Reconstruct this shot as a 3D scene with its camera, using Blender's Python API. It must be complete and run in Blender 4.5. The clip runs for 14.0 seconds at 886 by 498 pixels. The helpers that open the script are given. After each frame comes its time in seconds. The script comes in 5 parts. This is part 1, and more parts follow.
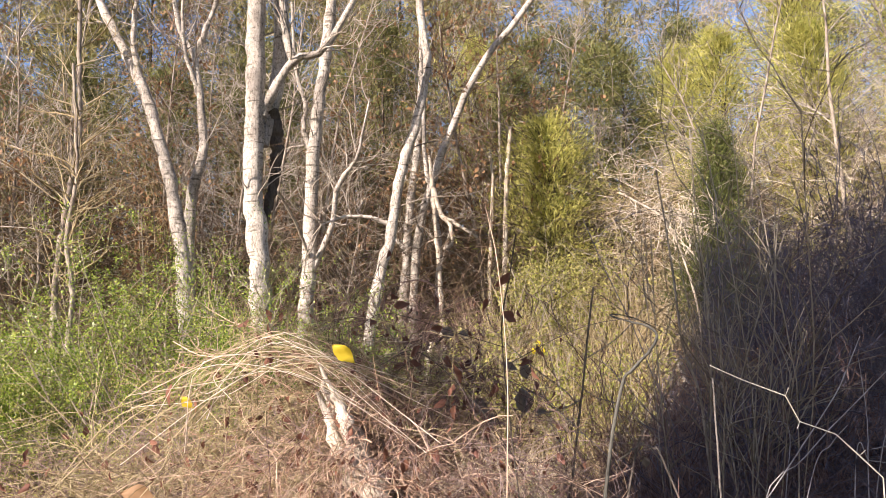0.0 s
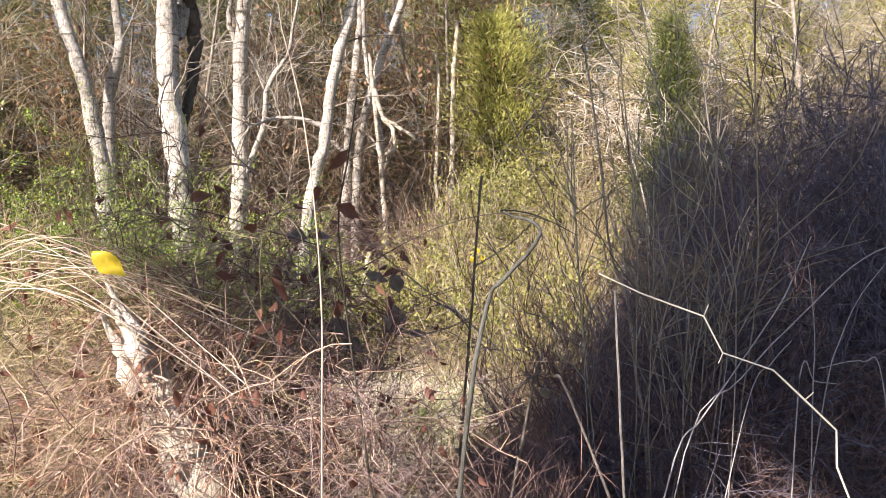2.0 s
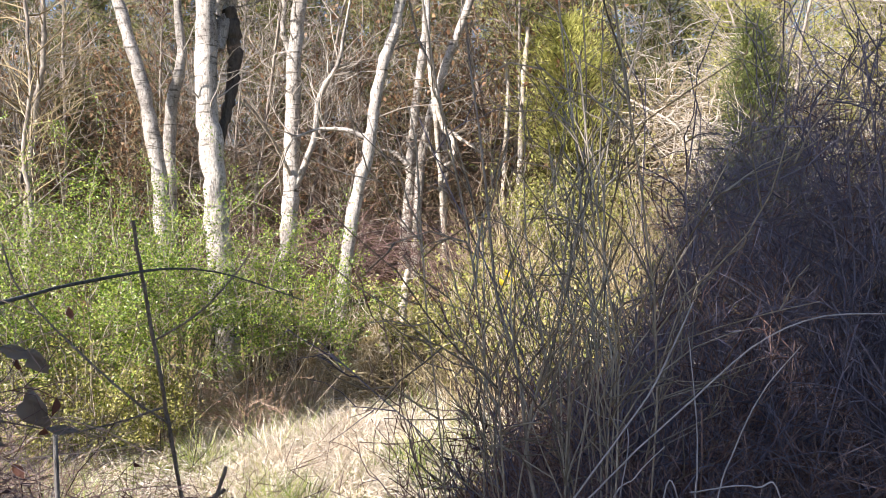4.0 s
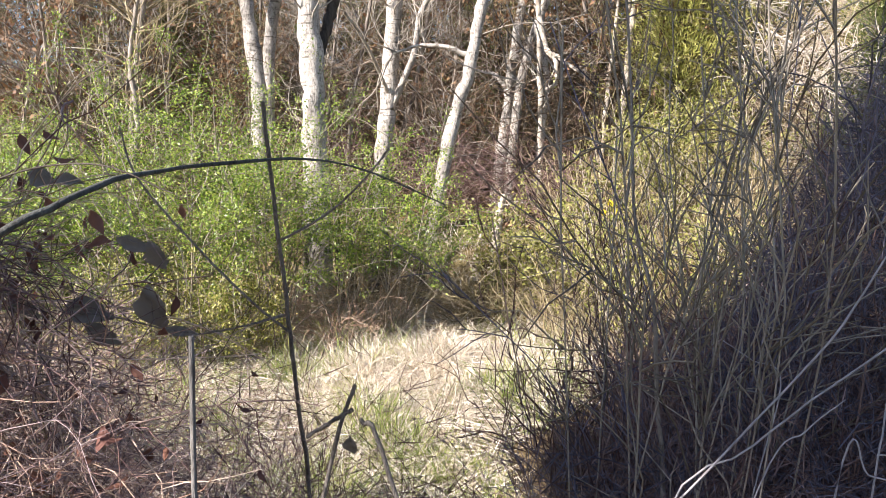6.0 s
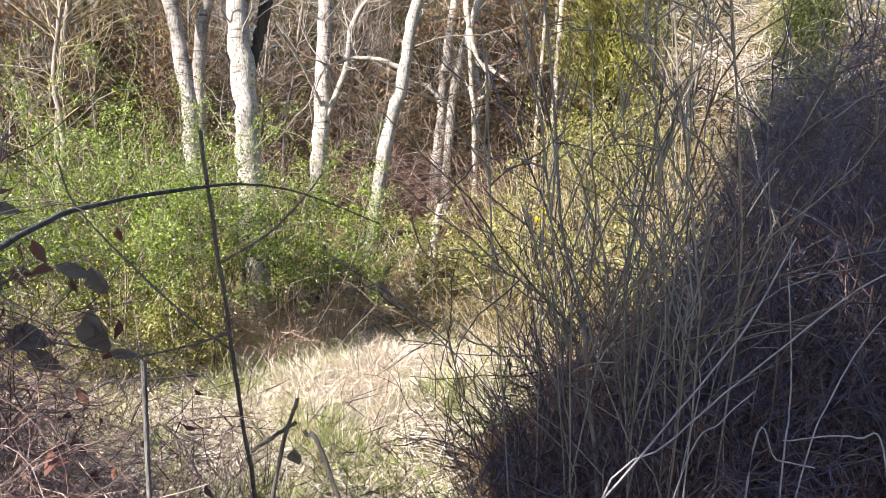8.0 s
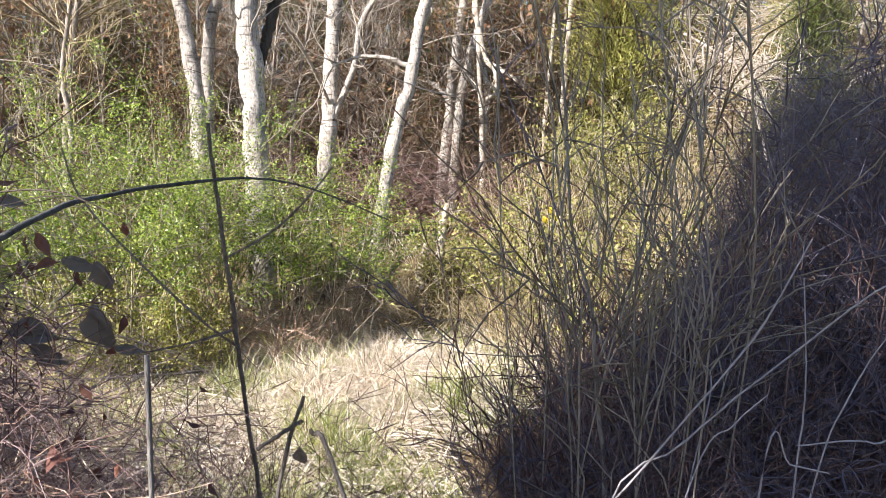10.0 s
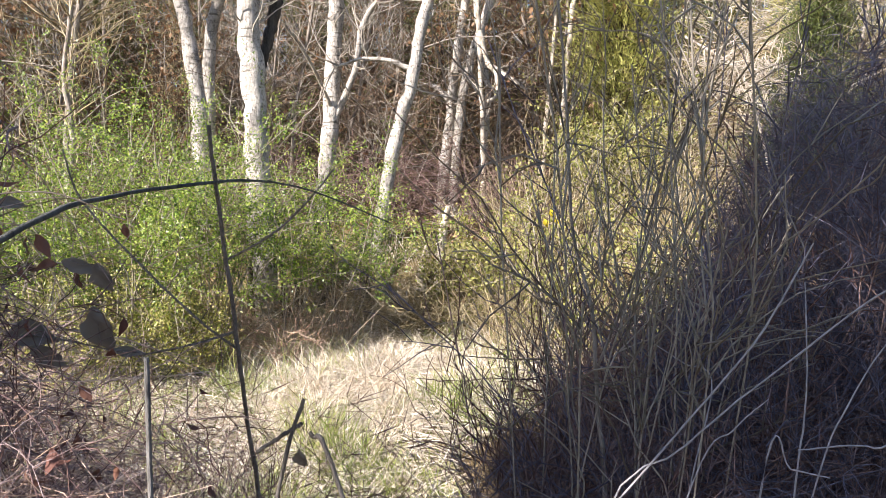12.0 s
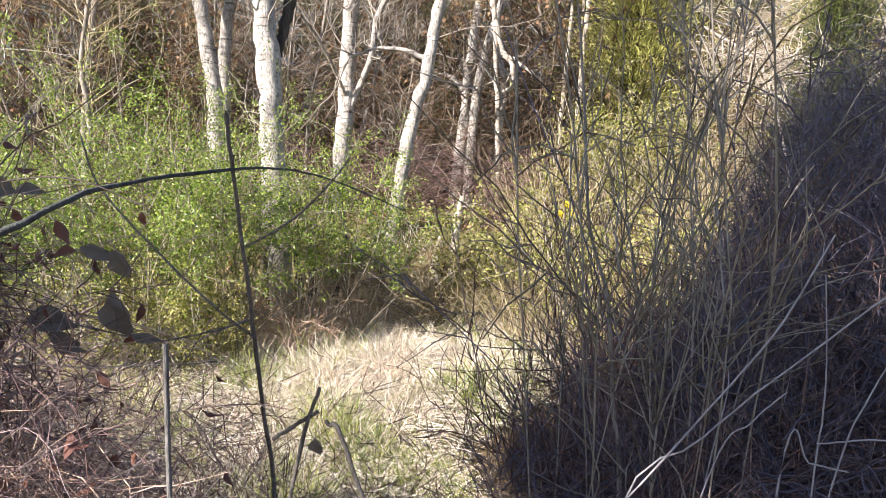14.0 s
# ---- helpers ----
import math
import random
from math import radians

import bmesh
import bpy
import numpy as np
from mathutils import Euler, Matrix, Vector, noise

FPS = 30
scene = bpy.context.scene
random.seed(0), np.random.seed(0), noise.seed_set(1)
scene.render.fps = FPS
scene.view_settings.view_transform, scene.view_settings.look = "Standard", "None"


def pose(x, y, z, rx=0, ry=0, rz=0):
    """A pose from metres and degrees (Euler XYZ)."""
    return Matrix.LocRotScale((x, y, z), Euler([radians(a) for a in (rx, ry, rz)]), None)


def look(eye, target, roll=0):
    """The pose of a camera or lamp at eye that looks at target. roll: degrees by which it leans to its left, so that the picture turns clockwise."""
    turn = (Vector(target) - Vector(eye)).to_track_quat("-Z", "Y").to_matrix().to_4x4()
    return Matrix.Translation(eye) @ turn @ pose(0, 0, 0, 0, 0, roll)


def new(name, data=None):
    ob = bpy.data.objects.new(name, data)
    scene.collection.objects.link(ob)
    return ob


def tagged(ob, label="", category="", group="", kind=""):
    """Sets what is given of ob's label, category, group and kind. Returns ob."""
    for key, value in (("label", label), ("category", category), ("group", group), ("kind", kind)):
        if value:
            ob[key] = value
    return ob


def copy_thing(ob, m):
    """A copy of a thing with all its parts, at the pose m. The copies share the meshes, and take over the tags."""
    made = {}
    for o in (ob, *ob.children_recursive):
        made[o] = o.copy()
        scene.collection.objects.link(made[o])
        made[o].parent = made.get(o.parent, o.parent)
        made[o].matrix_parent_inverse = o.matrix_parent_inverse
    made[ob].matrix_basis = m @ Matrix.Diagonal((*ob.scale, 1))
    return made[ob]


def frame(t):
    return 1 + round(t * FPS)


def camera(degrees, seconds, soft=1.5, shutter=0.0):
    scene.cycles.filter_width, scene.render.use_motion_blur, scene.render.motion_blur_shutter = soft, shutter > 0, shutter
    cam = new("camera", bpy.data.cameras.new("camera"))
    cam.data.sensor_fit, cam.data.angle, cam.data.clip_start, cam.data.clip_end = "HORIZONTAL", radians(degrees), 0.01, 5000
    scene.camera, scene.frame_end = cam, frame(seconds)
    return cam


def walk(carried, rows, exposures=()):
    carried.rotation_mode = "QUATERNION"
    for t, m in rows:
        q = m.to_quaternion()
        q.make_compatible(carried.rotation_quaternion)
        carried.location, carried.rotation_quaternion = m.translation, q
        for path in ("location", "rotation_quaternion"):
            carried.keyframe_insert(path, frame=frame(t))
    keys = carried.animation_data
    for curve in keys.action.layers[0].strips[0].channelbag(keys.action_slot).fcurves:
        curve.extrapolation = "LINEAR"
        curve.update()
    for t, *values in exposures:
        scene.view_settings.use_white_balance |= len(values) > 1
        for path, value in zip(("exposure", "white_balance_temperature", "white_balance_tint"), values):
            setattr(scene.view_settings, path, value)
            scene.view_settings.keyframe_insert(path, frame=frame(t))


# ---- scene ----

# camera and walk
cam = camera(60.0, 14.0, soft=0.8)
PATH = [
    (0, (0.46, 1.232, 1.668), (0.262, 3.216, 1.826), -1.0),
    (0.5, (0.503, 1.226, 1.659), (0.295, 3.21, 1.81), -1.2),
    (1, (0.557, 1.252, 1.615), (0.35, 3.242, 1.634), -2.1),
    (1.5, (0.613, 1.519, 1.534), (0.397, 3.497, 1.323), -1.2),
    (2, (0.723, 1.885, 1.619), (0.62, 3.881, 1.542), -1.5),
    (2.5, (1.057, 2.057, 1.665), (0.91, 4.052, 1.688), -0.6),
    (3, (1.332, 2.112, 1.689), (1.119, 4.101, 1.693), -0.8),
    (3.5, (1.459, 2.497, 1.755), (1.201, 4.48, 1.776), 0.1),
    (4, (1.676, 2.658, 1.716), (1.268, 4.615, 1.665), -0.6),
    (4.2, (1.776, 2.712, 1.713), (1.247, 4.637, 1.59), 0.0),
    (6.3, (1.461, 2.845, 1.651), (0.849, 4.734, 1.41), 2.1),
    (6.5, (1.474, 2.819, 1.659), (0.885, 4.715, 1.421), 2.1),
    (7, (1.495, 2.796, 1.672), (0.99, 4.721, 1.475), 1.4),
    (7.5, (1.509, 2.775, 1.676), (1.025, 4.704, 1.461), 0.9),
    (8, (1.512, 2.767, 1.678), (1.051, 4.702, 1.466), 0.8),
    (10.5, (1.497, 2.793, 1.669), (1.018, 4.723, 1.457), 1.4),
    (11, (1.499, 2.788, 1.671), (1.018, 4.719, 1.466), 1.4),
    (11.5, (1.508, 2.779, 1.675), (1.034, 4.711, 1.467), 1.4),
    (12, (1.498, 2.792, 1.671), (1.02, 4.723, 1.464), 1.5),
    (12.5, (1.501, 2.792, 1.672), (1.025, 4.724, 1.468), 1.1),
    (13, (1.493, 2.801, 1.667), (0.997, 4.727, 1.456), 1.1),
    (13.5, (1.488, 2.805, 1.665), (0.975, 4.724, 1.433), 1.6),
    (14, (1.49, 2.797, 1.667), (0.979, 4.717, 1.435), 1.8),
]
walk(cam, [(t, look(eye, target, roll)) for t, eye, target, roll in PATH], [(0, 1.46, 7050, 24), (1.5, 1.22, 6800, 24), (2.0, 1.62, 6650, 20), (2.5, 1.6, 6350, 20), (3.5, 1.73, 6250, 19), (6.3, 1.71, 6250, 18), (14, 1.72, 6250, 18)])

# world, sun, exposure
SUN_AZ, SUN_EL = 38.0, 33.0  # degrees to the left of straight behind, and above the ground
world = bpy.data.worlds.new("world")
scene.world = world
world.use_nodes = True
wn = world.node_tree.nodes
sky = wn.new("ShaderNodeTexSky")
sky.sky_type, sky.sun_disc = "NISHITA", False
sky.ozone_density = 4.0
sky.sun_elevation, sky.sun_rotation = radians(SUN_EL), radians(180 + SUN_AZ)
wn["Background"].inputs["Strength"].default_value = 0.074
world.node_tree.links.new(sky.outputs[0], wn["Background"].inputs["Color"])
sun = new("sun", bpy.data.lights.new("sun", "SUN"))
sun.data.energy, sun.data.angle, sun.data.color = 5.0, radians(0.6), (1.0, 0.95, 0.87)
sa, se = radians(SUN_AZ), radians(SUN_EL)
SUN_DIR = Vector((-math.sin(sa) * math.cos(se), -math.cos(sa) * math.cos(se), math.sin(se)))
sun.matrix_world = look(SUN_DIR * 40, (0, 0, 0))


# materials
def ramp_node(nt, stops):
    r = nt.nodes.new("ShaderNodeValToRGB")
    els = r.color_ramp.elements
    while len(els) < len(stops):
        els.new(0.5)
    for e, (p, c) in zip(els, stops):
        e.position, e.color = p, (*c, 1)
    return r


def base_mat(name, rough=0.8, spec=0.3):
    m = bpy.data.materials.new(name)
    m.use_nodes = True
    b = m.node_tree.nodes["Principled BSDF"]
    b.inputs["Roughness"].default_value = rough
    b.inputs["Specular IOR Level"].default_value = spec
    return m, m.node_tree, b


def tex_noise(nt, scale, detail=5, rough=0.6, stretch=(1, 1, 1)):
    co = nt.nodes.new("ShaderNodeTexCoord")
    mp = nt.nodes.new("ShaderNodeMapping")
    mp.inputs["Scale"].default_value = stretch
    n = nt.nodes.new("ShaderNodeTexNoise")
    n.inputs["Scale"].default_value = scale
    n.inputs["Detail"].default_value = detail
    n.inputs["Roughness"].default_value = rough
    nt.links.new(co.outputs["Object"], mp.inputs["Vector"])
    nt.links.new(mp.outputs[0], n.inputs["Vector"])
    return n


def bump(nt, b, height, strength, dist):
    bp = nt.nodes.new("ShaderNodeBump")
    bp.inputs["Strength"].default_value, bp.inputs["Distance"].default_value = strength, dist
    nt.links.new(height, bp.inputs["Height"])
    nt.links.new(bp.outputs[0], b.inputs["Normal"])


def mix_col(nt, fac, a, b, mode="MIX"):
    m = nt.nodes.new("ShaderNodeMix")
    m.data_type, m.blend_type = "RGBA", mode
    for sock, v in ((m.inputs["Factor"], fac), (m.inputs[6], a), (m.inputs[7], b)):
        if isinstance(v, (int, float)):
            sock.default_value = v
        elif isinstance(v, tuple):
            sock.default_value = (*v, 1)
        else:
            nt.links.new(v, sock)
    return m.outputs[2]


def bark_mat(name, pale, mid, dark, scale=9.0, stretch=(1, 1, 0.35), amount=0.5, relief=0.6):
    """Bark with blotches, fine vertical fissures and a rough relief."""
    m, nt, b = base_mat(name, 0.85, 0.2)
    big = tex_noise(nt, scale, 6, 0.65, stretch)
    r = ramp_node(nt, [(0.30, dark), (0.30 + 0.25 * amount, mid), (0.62, pale), (1.0, pale)])
    nt.links.new(big.outputs["Fac"], r.inputs[0])
    fine = tex_noise(nt, scale * 9, 5, 0.7, (1, 1, 0.2))
    fr = ramp_node(nt, [(0.35, (0.45, 0.43, 0.40)), (0.6, (1, 1, 1))])
    nt.links.new(fine.outputs["Fac"], fr.inputs[0])
    nt.links.new(mix_col(nt, 0.75, r.outputs[0], fr.outputs[0], "MULTIPLY"), b.inputs["Base Color"])
    bump(nt, b, fine.outputs["Fac"], relief, 0.02)
    return m


def pale_bark_mat():
    """Whitish bark with grey lichen blotches, dark cross scars and fine vertical furrows."""
    m, nt, b = base_mat("pale_bark", 0.85, 0.2)
    big = tex_noise(nt, 2.2, 4, 0.6, (1, 1, 0.7))
    br = ramp_node(nt, [(0.38, (0.32, 0.29, 0.25)), (0.52, (0.51, 0.465, 0.40)), (0.66, (0.68, 0.625, 0.54))])
    nt.links.new(big.outputs["Fac"], br.inputs[0])
    spots = tex_noise(nt, 26, 6, 0.7, (1, 1, 0.8))
    sr = ramp_node(nt, [(0.36, (0.22, 0.21, 0.19)), (0.45, (0.75, 0.74, 0.72)), (0.55, (1, 1, 1))])
    nt.links.new(spots.outputs["Fac"], sr.inputs[0])
    scars = tex_noise(nt, 3.0, 3, 0.55, (1, 1, 7))
    cr = ramp_node(nt, [(0.33, (0.25, 0.23, 0.20)), (0.385, (1, 1, 1))])
    nt.links.new(scars.outputs["Fac"], cr.inputs[0])
    fine = tex_noise(nt, 70, 5, 0.7, (1, 1, 0.16))
    fr = ramp_node(nt, [(0.36, (0.50, 0.48, 0.45)), (0.56, (1, 1, 1))])
    nt.links.new(fine.outputs["Fac"], fr.inputs[0])
    c = mix_col(nt, 0.85, br.outputs[0], sr.outputs[0], "MULTIPLY")
    c = mix_col(nt, 0.8, c, cr.outputs[0], "MULTIPLY")
    nt.links.new(mix_col(nt, 0.7, c, fr.outputs[0], "MULTIPLY"), b.inputs["Base Color"])
    bump(nt, b, fine.outputs["Fac"], 1.0, 0.02)
    return m


def twig_mat(name, cols, rough=0.75):
    """Thin stems whose colour differs from stem to stem."""
    m, nt, b = base_mat(name, rough, 0.25)
    g = nt.nodes.new("ShaderNodeNewGeometry")
    r = ramp_node(nt, [(i / max(1, len(cols) - 1), c) for i, c in enumerate(cols)])
    nt.links.new(g.outputs["Random Per Island"], r.inputs[0])
    n = tex_noise(nt, 35, 3, 0.6)
    nr = ramp_node(nt, [(0.3, (0.6, 0.58, 0.55)), (0.7, (1.15, 1.12, 1.1))])
    nt.links.new(n.outputs["Fac"], nr.inputs[0])
    nt.links.new(mix_col(nt, 0.8, r.outputs[0], nr.outputs[0], "MULTIPLY"), b.inputs["Base Color"])
    return m


def leaf_mat(name, cols, rough=0.5, through_light=0.35, spec=0.35):
    """Leaves whose colour differs from leaf to leaf, letting some light through."""
    m, nt, b = base_mat(name, rough, spec)
    g = nt.nodes.new("ShaderNodeNewGeometry")
    r = ramp_node(nt, [(i / max(1, len(cols) - 1), c) for i, c in enumerate(cols)])
    nt.links.new(g.outputs["Random Per Island"], r.inputs[0])
    n = tex_noise(nt, 1.3, 3, 0.6)
    nr = ramp_node(nt, [(0.3, (0.62, 0.62, 0.6)), (0.7, (1.2, 1.2, 1.15))])
    nt.links.new(n.outputs["Fac"], nr.inputs[0])
    c = mix_col(nt, 0.85, r.outputs[0], nr.outputs[0], "MULTIPLY")
    nt.links.new(c, b.inputs["Base Color"])
    if through_light > 0:
        tr = nt.nodes.new("ShaderNodeBsdfTranslucent")
        nt.links.new(c, tr.inputs["Color"])
        mx = nt.nodes.new("ShaderNodeMixShader")
        mx.inputs[0].default_value = through_light
        nt.links.new(b.outputs[0], mx.inputs[1])
        nt.links.new(tr.outputs[0], mx.inputs[2])
        nt.links.new(mx.outputs[0], nt.nodes["Material Output"].inputs["Surface"])
    return m


PALE_BARK = pale_bark_mat()
GREY_BARK = bark_mat("grey_bark", (0.40, 0.35, 0.28), (0.24, 0.20, 0.16), (0.07, 0.06, 0.05), 12.0)
DEAD_WOOD = bark_mat("dead_wood", (0.62, 0.56, 0.46), (0.45, 0.38, 0.29), (0.15, 0.12, 0.09), 14.0, (1, 1, 0.2))
DARK_BARK = bark_mat("dark_bark", (0.12, 0.10, 0.08), (0.08, 0.065, 0.05), (0.03, 0.026, 0.02), 14.0)
TAN_TWIG = twig_mat("tan_twig", [(0.15, 0.115, 0.055), (0.30, 0.24, 0.125), (0.47, 0.40, 0.25), (0.20, 0.155, 0.08)])
GREY_TWIG = twig_mat("grey_twig", [(0.14, 0.12, 0.095), (0.27, 0.235, 0.19), (0.46, 0.42, 0.35), (0.19, 0.16, 0.125)])
RED_TWIG = twig_mat("red_twig", [(0.09, 0.05, 0.045), (0.175, 0.105, 0.09), (0.31, 0.22, 0.19), (0.12, 0.066, 0.058)])
# the bank's bluish shade is put into this twig colour
SHADE_TINT_TWIG = twig_mat("shade_tint_twig", [(0.070, 0.063, 0.082), (0.118, 0.107, 0.136), (0.195, 0.178, 0.22), (0.087, 0.077, 0.097)])
OLIVE_TWIG = twig_mat("olive_twig", [(0.15, 0.125, 0.09), (0.25, 0.215, 0.16), (0.36, 0.32, 0.25), (0.14, 0.11, 0.08)])
# brown twigs, darkened in colour to give the deep shade of the wood
BROWN_SHADE_TWIG = twig_mat("brown_shade_twig", [(0.075, 0.048, 0.03), (0.135, 0.092, 0.058), (0.25, 0.185, 0.125), (0.095, 0.062, 0.04)])
# brown stems whose purple cast is shade painted into the colour
SHADE_PURPLE_TWIG = twig_mat("shade_purple_twig", [(0.15, 0.095, 0.09), (0.27, 0.195, 0.185), (0.46, 0.37, 0.35), (0.19, 0.125, 0.115)])
STALK_GREY = twig_mat("grey_weed_stalk", [(0.30, 0.29, 0.295), (0.42, 0.405, 0.40)])
STRAW = leaf_mat("straw", [(0.38, 0.29, 0.20), (0.60, 0.51, 0.39), (0.86, 0.80, 0.70), (0.68, 0.59, 0.47), (0.46, 0.36, 0.26)], 0.6, 0.25)
# grey-green cane colour, darkened to carry the shade on it
CANE_BARK = bark_mat("shaded_cane_bark", (0.14, 0.14, 0.12), (0.10, 0.10, 0.085), (0.055, 0.05, 0.045), 30.0)
STEM_BARK = bark_mat("stem_bark", (0.27, 0.235, 0.20), (0.19, 0.165, 0.14), (0.08, 0.07, 0.06), 30.0)
# a pale stalk greyed in its colour, as if shaded
STEM_GREY = bark_mat("shade_grey_stalk", (0.27, 0.255, 0.23), (0.20, 0.185, 0.165), (0.10, 0.09, 0.08), 30.0)
GREEN_GRASS = leaf_mat("green_grass", [(0.13, 0.20, 0.03), (0.32, 0.38, 0.09), (0.54, 0.54, 0.20)], 0.5, 0.35)
PRIVET = leaf_mat("privet_leaf", [(0.055, 0.10, 0.013), (0.145, 0.235, 0.026), (0.27, 0.36, 0.05), (0.44, 0.48, 0.11)], 0.4, 0.42, 0.45)
YELLOW_GREEN = leaf_mat("yellow_green_leaf", [(0.15, 0.17, 0.035), (0.28, 0.28, 0.07), (0.42, 0.37, 0.13)], 0.5, 0.4)
OLIVE_LEAF = leaf_mat("olive_leaf", [(0.10, 0.12, 0.02), (0.25, 0.26, 0.05), (0.44, 0.41, 0.11), (0.62, 0.56, 0.24)], 0.45, 0.38, 0.4)
CEDAR = leaf_mat("cedar_needles", [(0.07, 0.09, 0.025), (0.14, 0.15, 0.045), (0.23, 0.21, 0.075)], 0.6, 0.2)
CEDAR_DARK = leaf_mat("dark_cedar_needles", [(0.045, 0.062, 0.018), (0.09, 0.11, 0.028), (0.17, 0.18, 0.05)], 0.6, 0.2)
# yellow-green needles with the sun's brightness put into the colour
CEDAR_LIT = leaf_mat("sunlit_yellow_needles", [(0.30, 0.33, 0.07), (0.48, 0.47, 0.13), (0.60, 0.55, 0.20)], 0.6, 0.5)
PINE = leaf_mat("pine_needles", [(0.13, 0.135, 0.05), (0.24, 0.22, 0.085), (0.36, 0.31, 0.13)], 0.6, 0.25)
DEAD_LEAF = leaf_mat("dead_leaf", [(0.14, 0.065, 0.03), (0.24, 0.13, 0.06), (0.34, 0.21, 0.11), (0.19, 0.095, 0.045)], 0.6, 0.3)
DARK_LEAF = leaf_mat("dark_leaf", [(0.17, 0.145, 0.12), (0.26, 0.225, 0.185)], 0.75, 0.25, 0.15)
YELLOW_LEAF = leaf_mat("yellow_leaf", [(0.62, 0.48, 0.03), (0.72, 0.55, 0.05)], 0.5, 0.35)
RED_LEAF = leaf_mat("red_brown_leaf", [(0.15, 0.07, 0.055), (0.27, 0.13, 0.085)], 0.7, 0.3, 0.2)
SPLINTER = bark_mat("splintered_wood", (0.80, 0.74, 0.64), (0.66, 0.58, 0.47), (0.30, 0.24, 0.17), 22.0, (1, 1, 0.12), 0.4)
VINE_TWIG = twig_mat("vine_twig", [(0.25, 0.14, 0.095), (0.46, 0.30, 0.21), (0.64, 0.50, 0.38), (0.32, 0.18, 0.12)])


def ground_mat():
    m, nt, b = base_mat("leafy_ground", 0.95, 0.1)
    n1 = tex_noise(nt, 0.5, 6, 0.6)
    n2 = tex_noise(nt, 22, 6, 0.7)
    r1 = ramp_node(nt, [(0.35, (0.10, 0.075, 0.04)), (0.5, (0.20, 0.15, 0.085)), (0.65, (0.15, 0.15, 0.055))])
    r2 = ramp_node(nt, [(0.3, (0.45, 0.42, 0.38)), (0.65, (1.25, 1.2, 1.1))])
    nt.links.new(n1.outputs["Fac"], r1.inputs[0])
    nt.links.new(n2.outputs["Fac"], r2.inputs[0])
    nt.links.new(mix_col(nt, 0.9, r1.outputs[0], r2.outputs[0], "MULTIPLY"), b.inputs["Base Color"])
    bump(nt, b, n2.outputs["Fac"], 0.9, 0.05)
    return m


GROUND = ground_mat()


# building helpers
rng = np.random.default_rng(7)


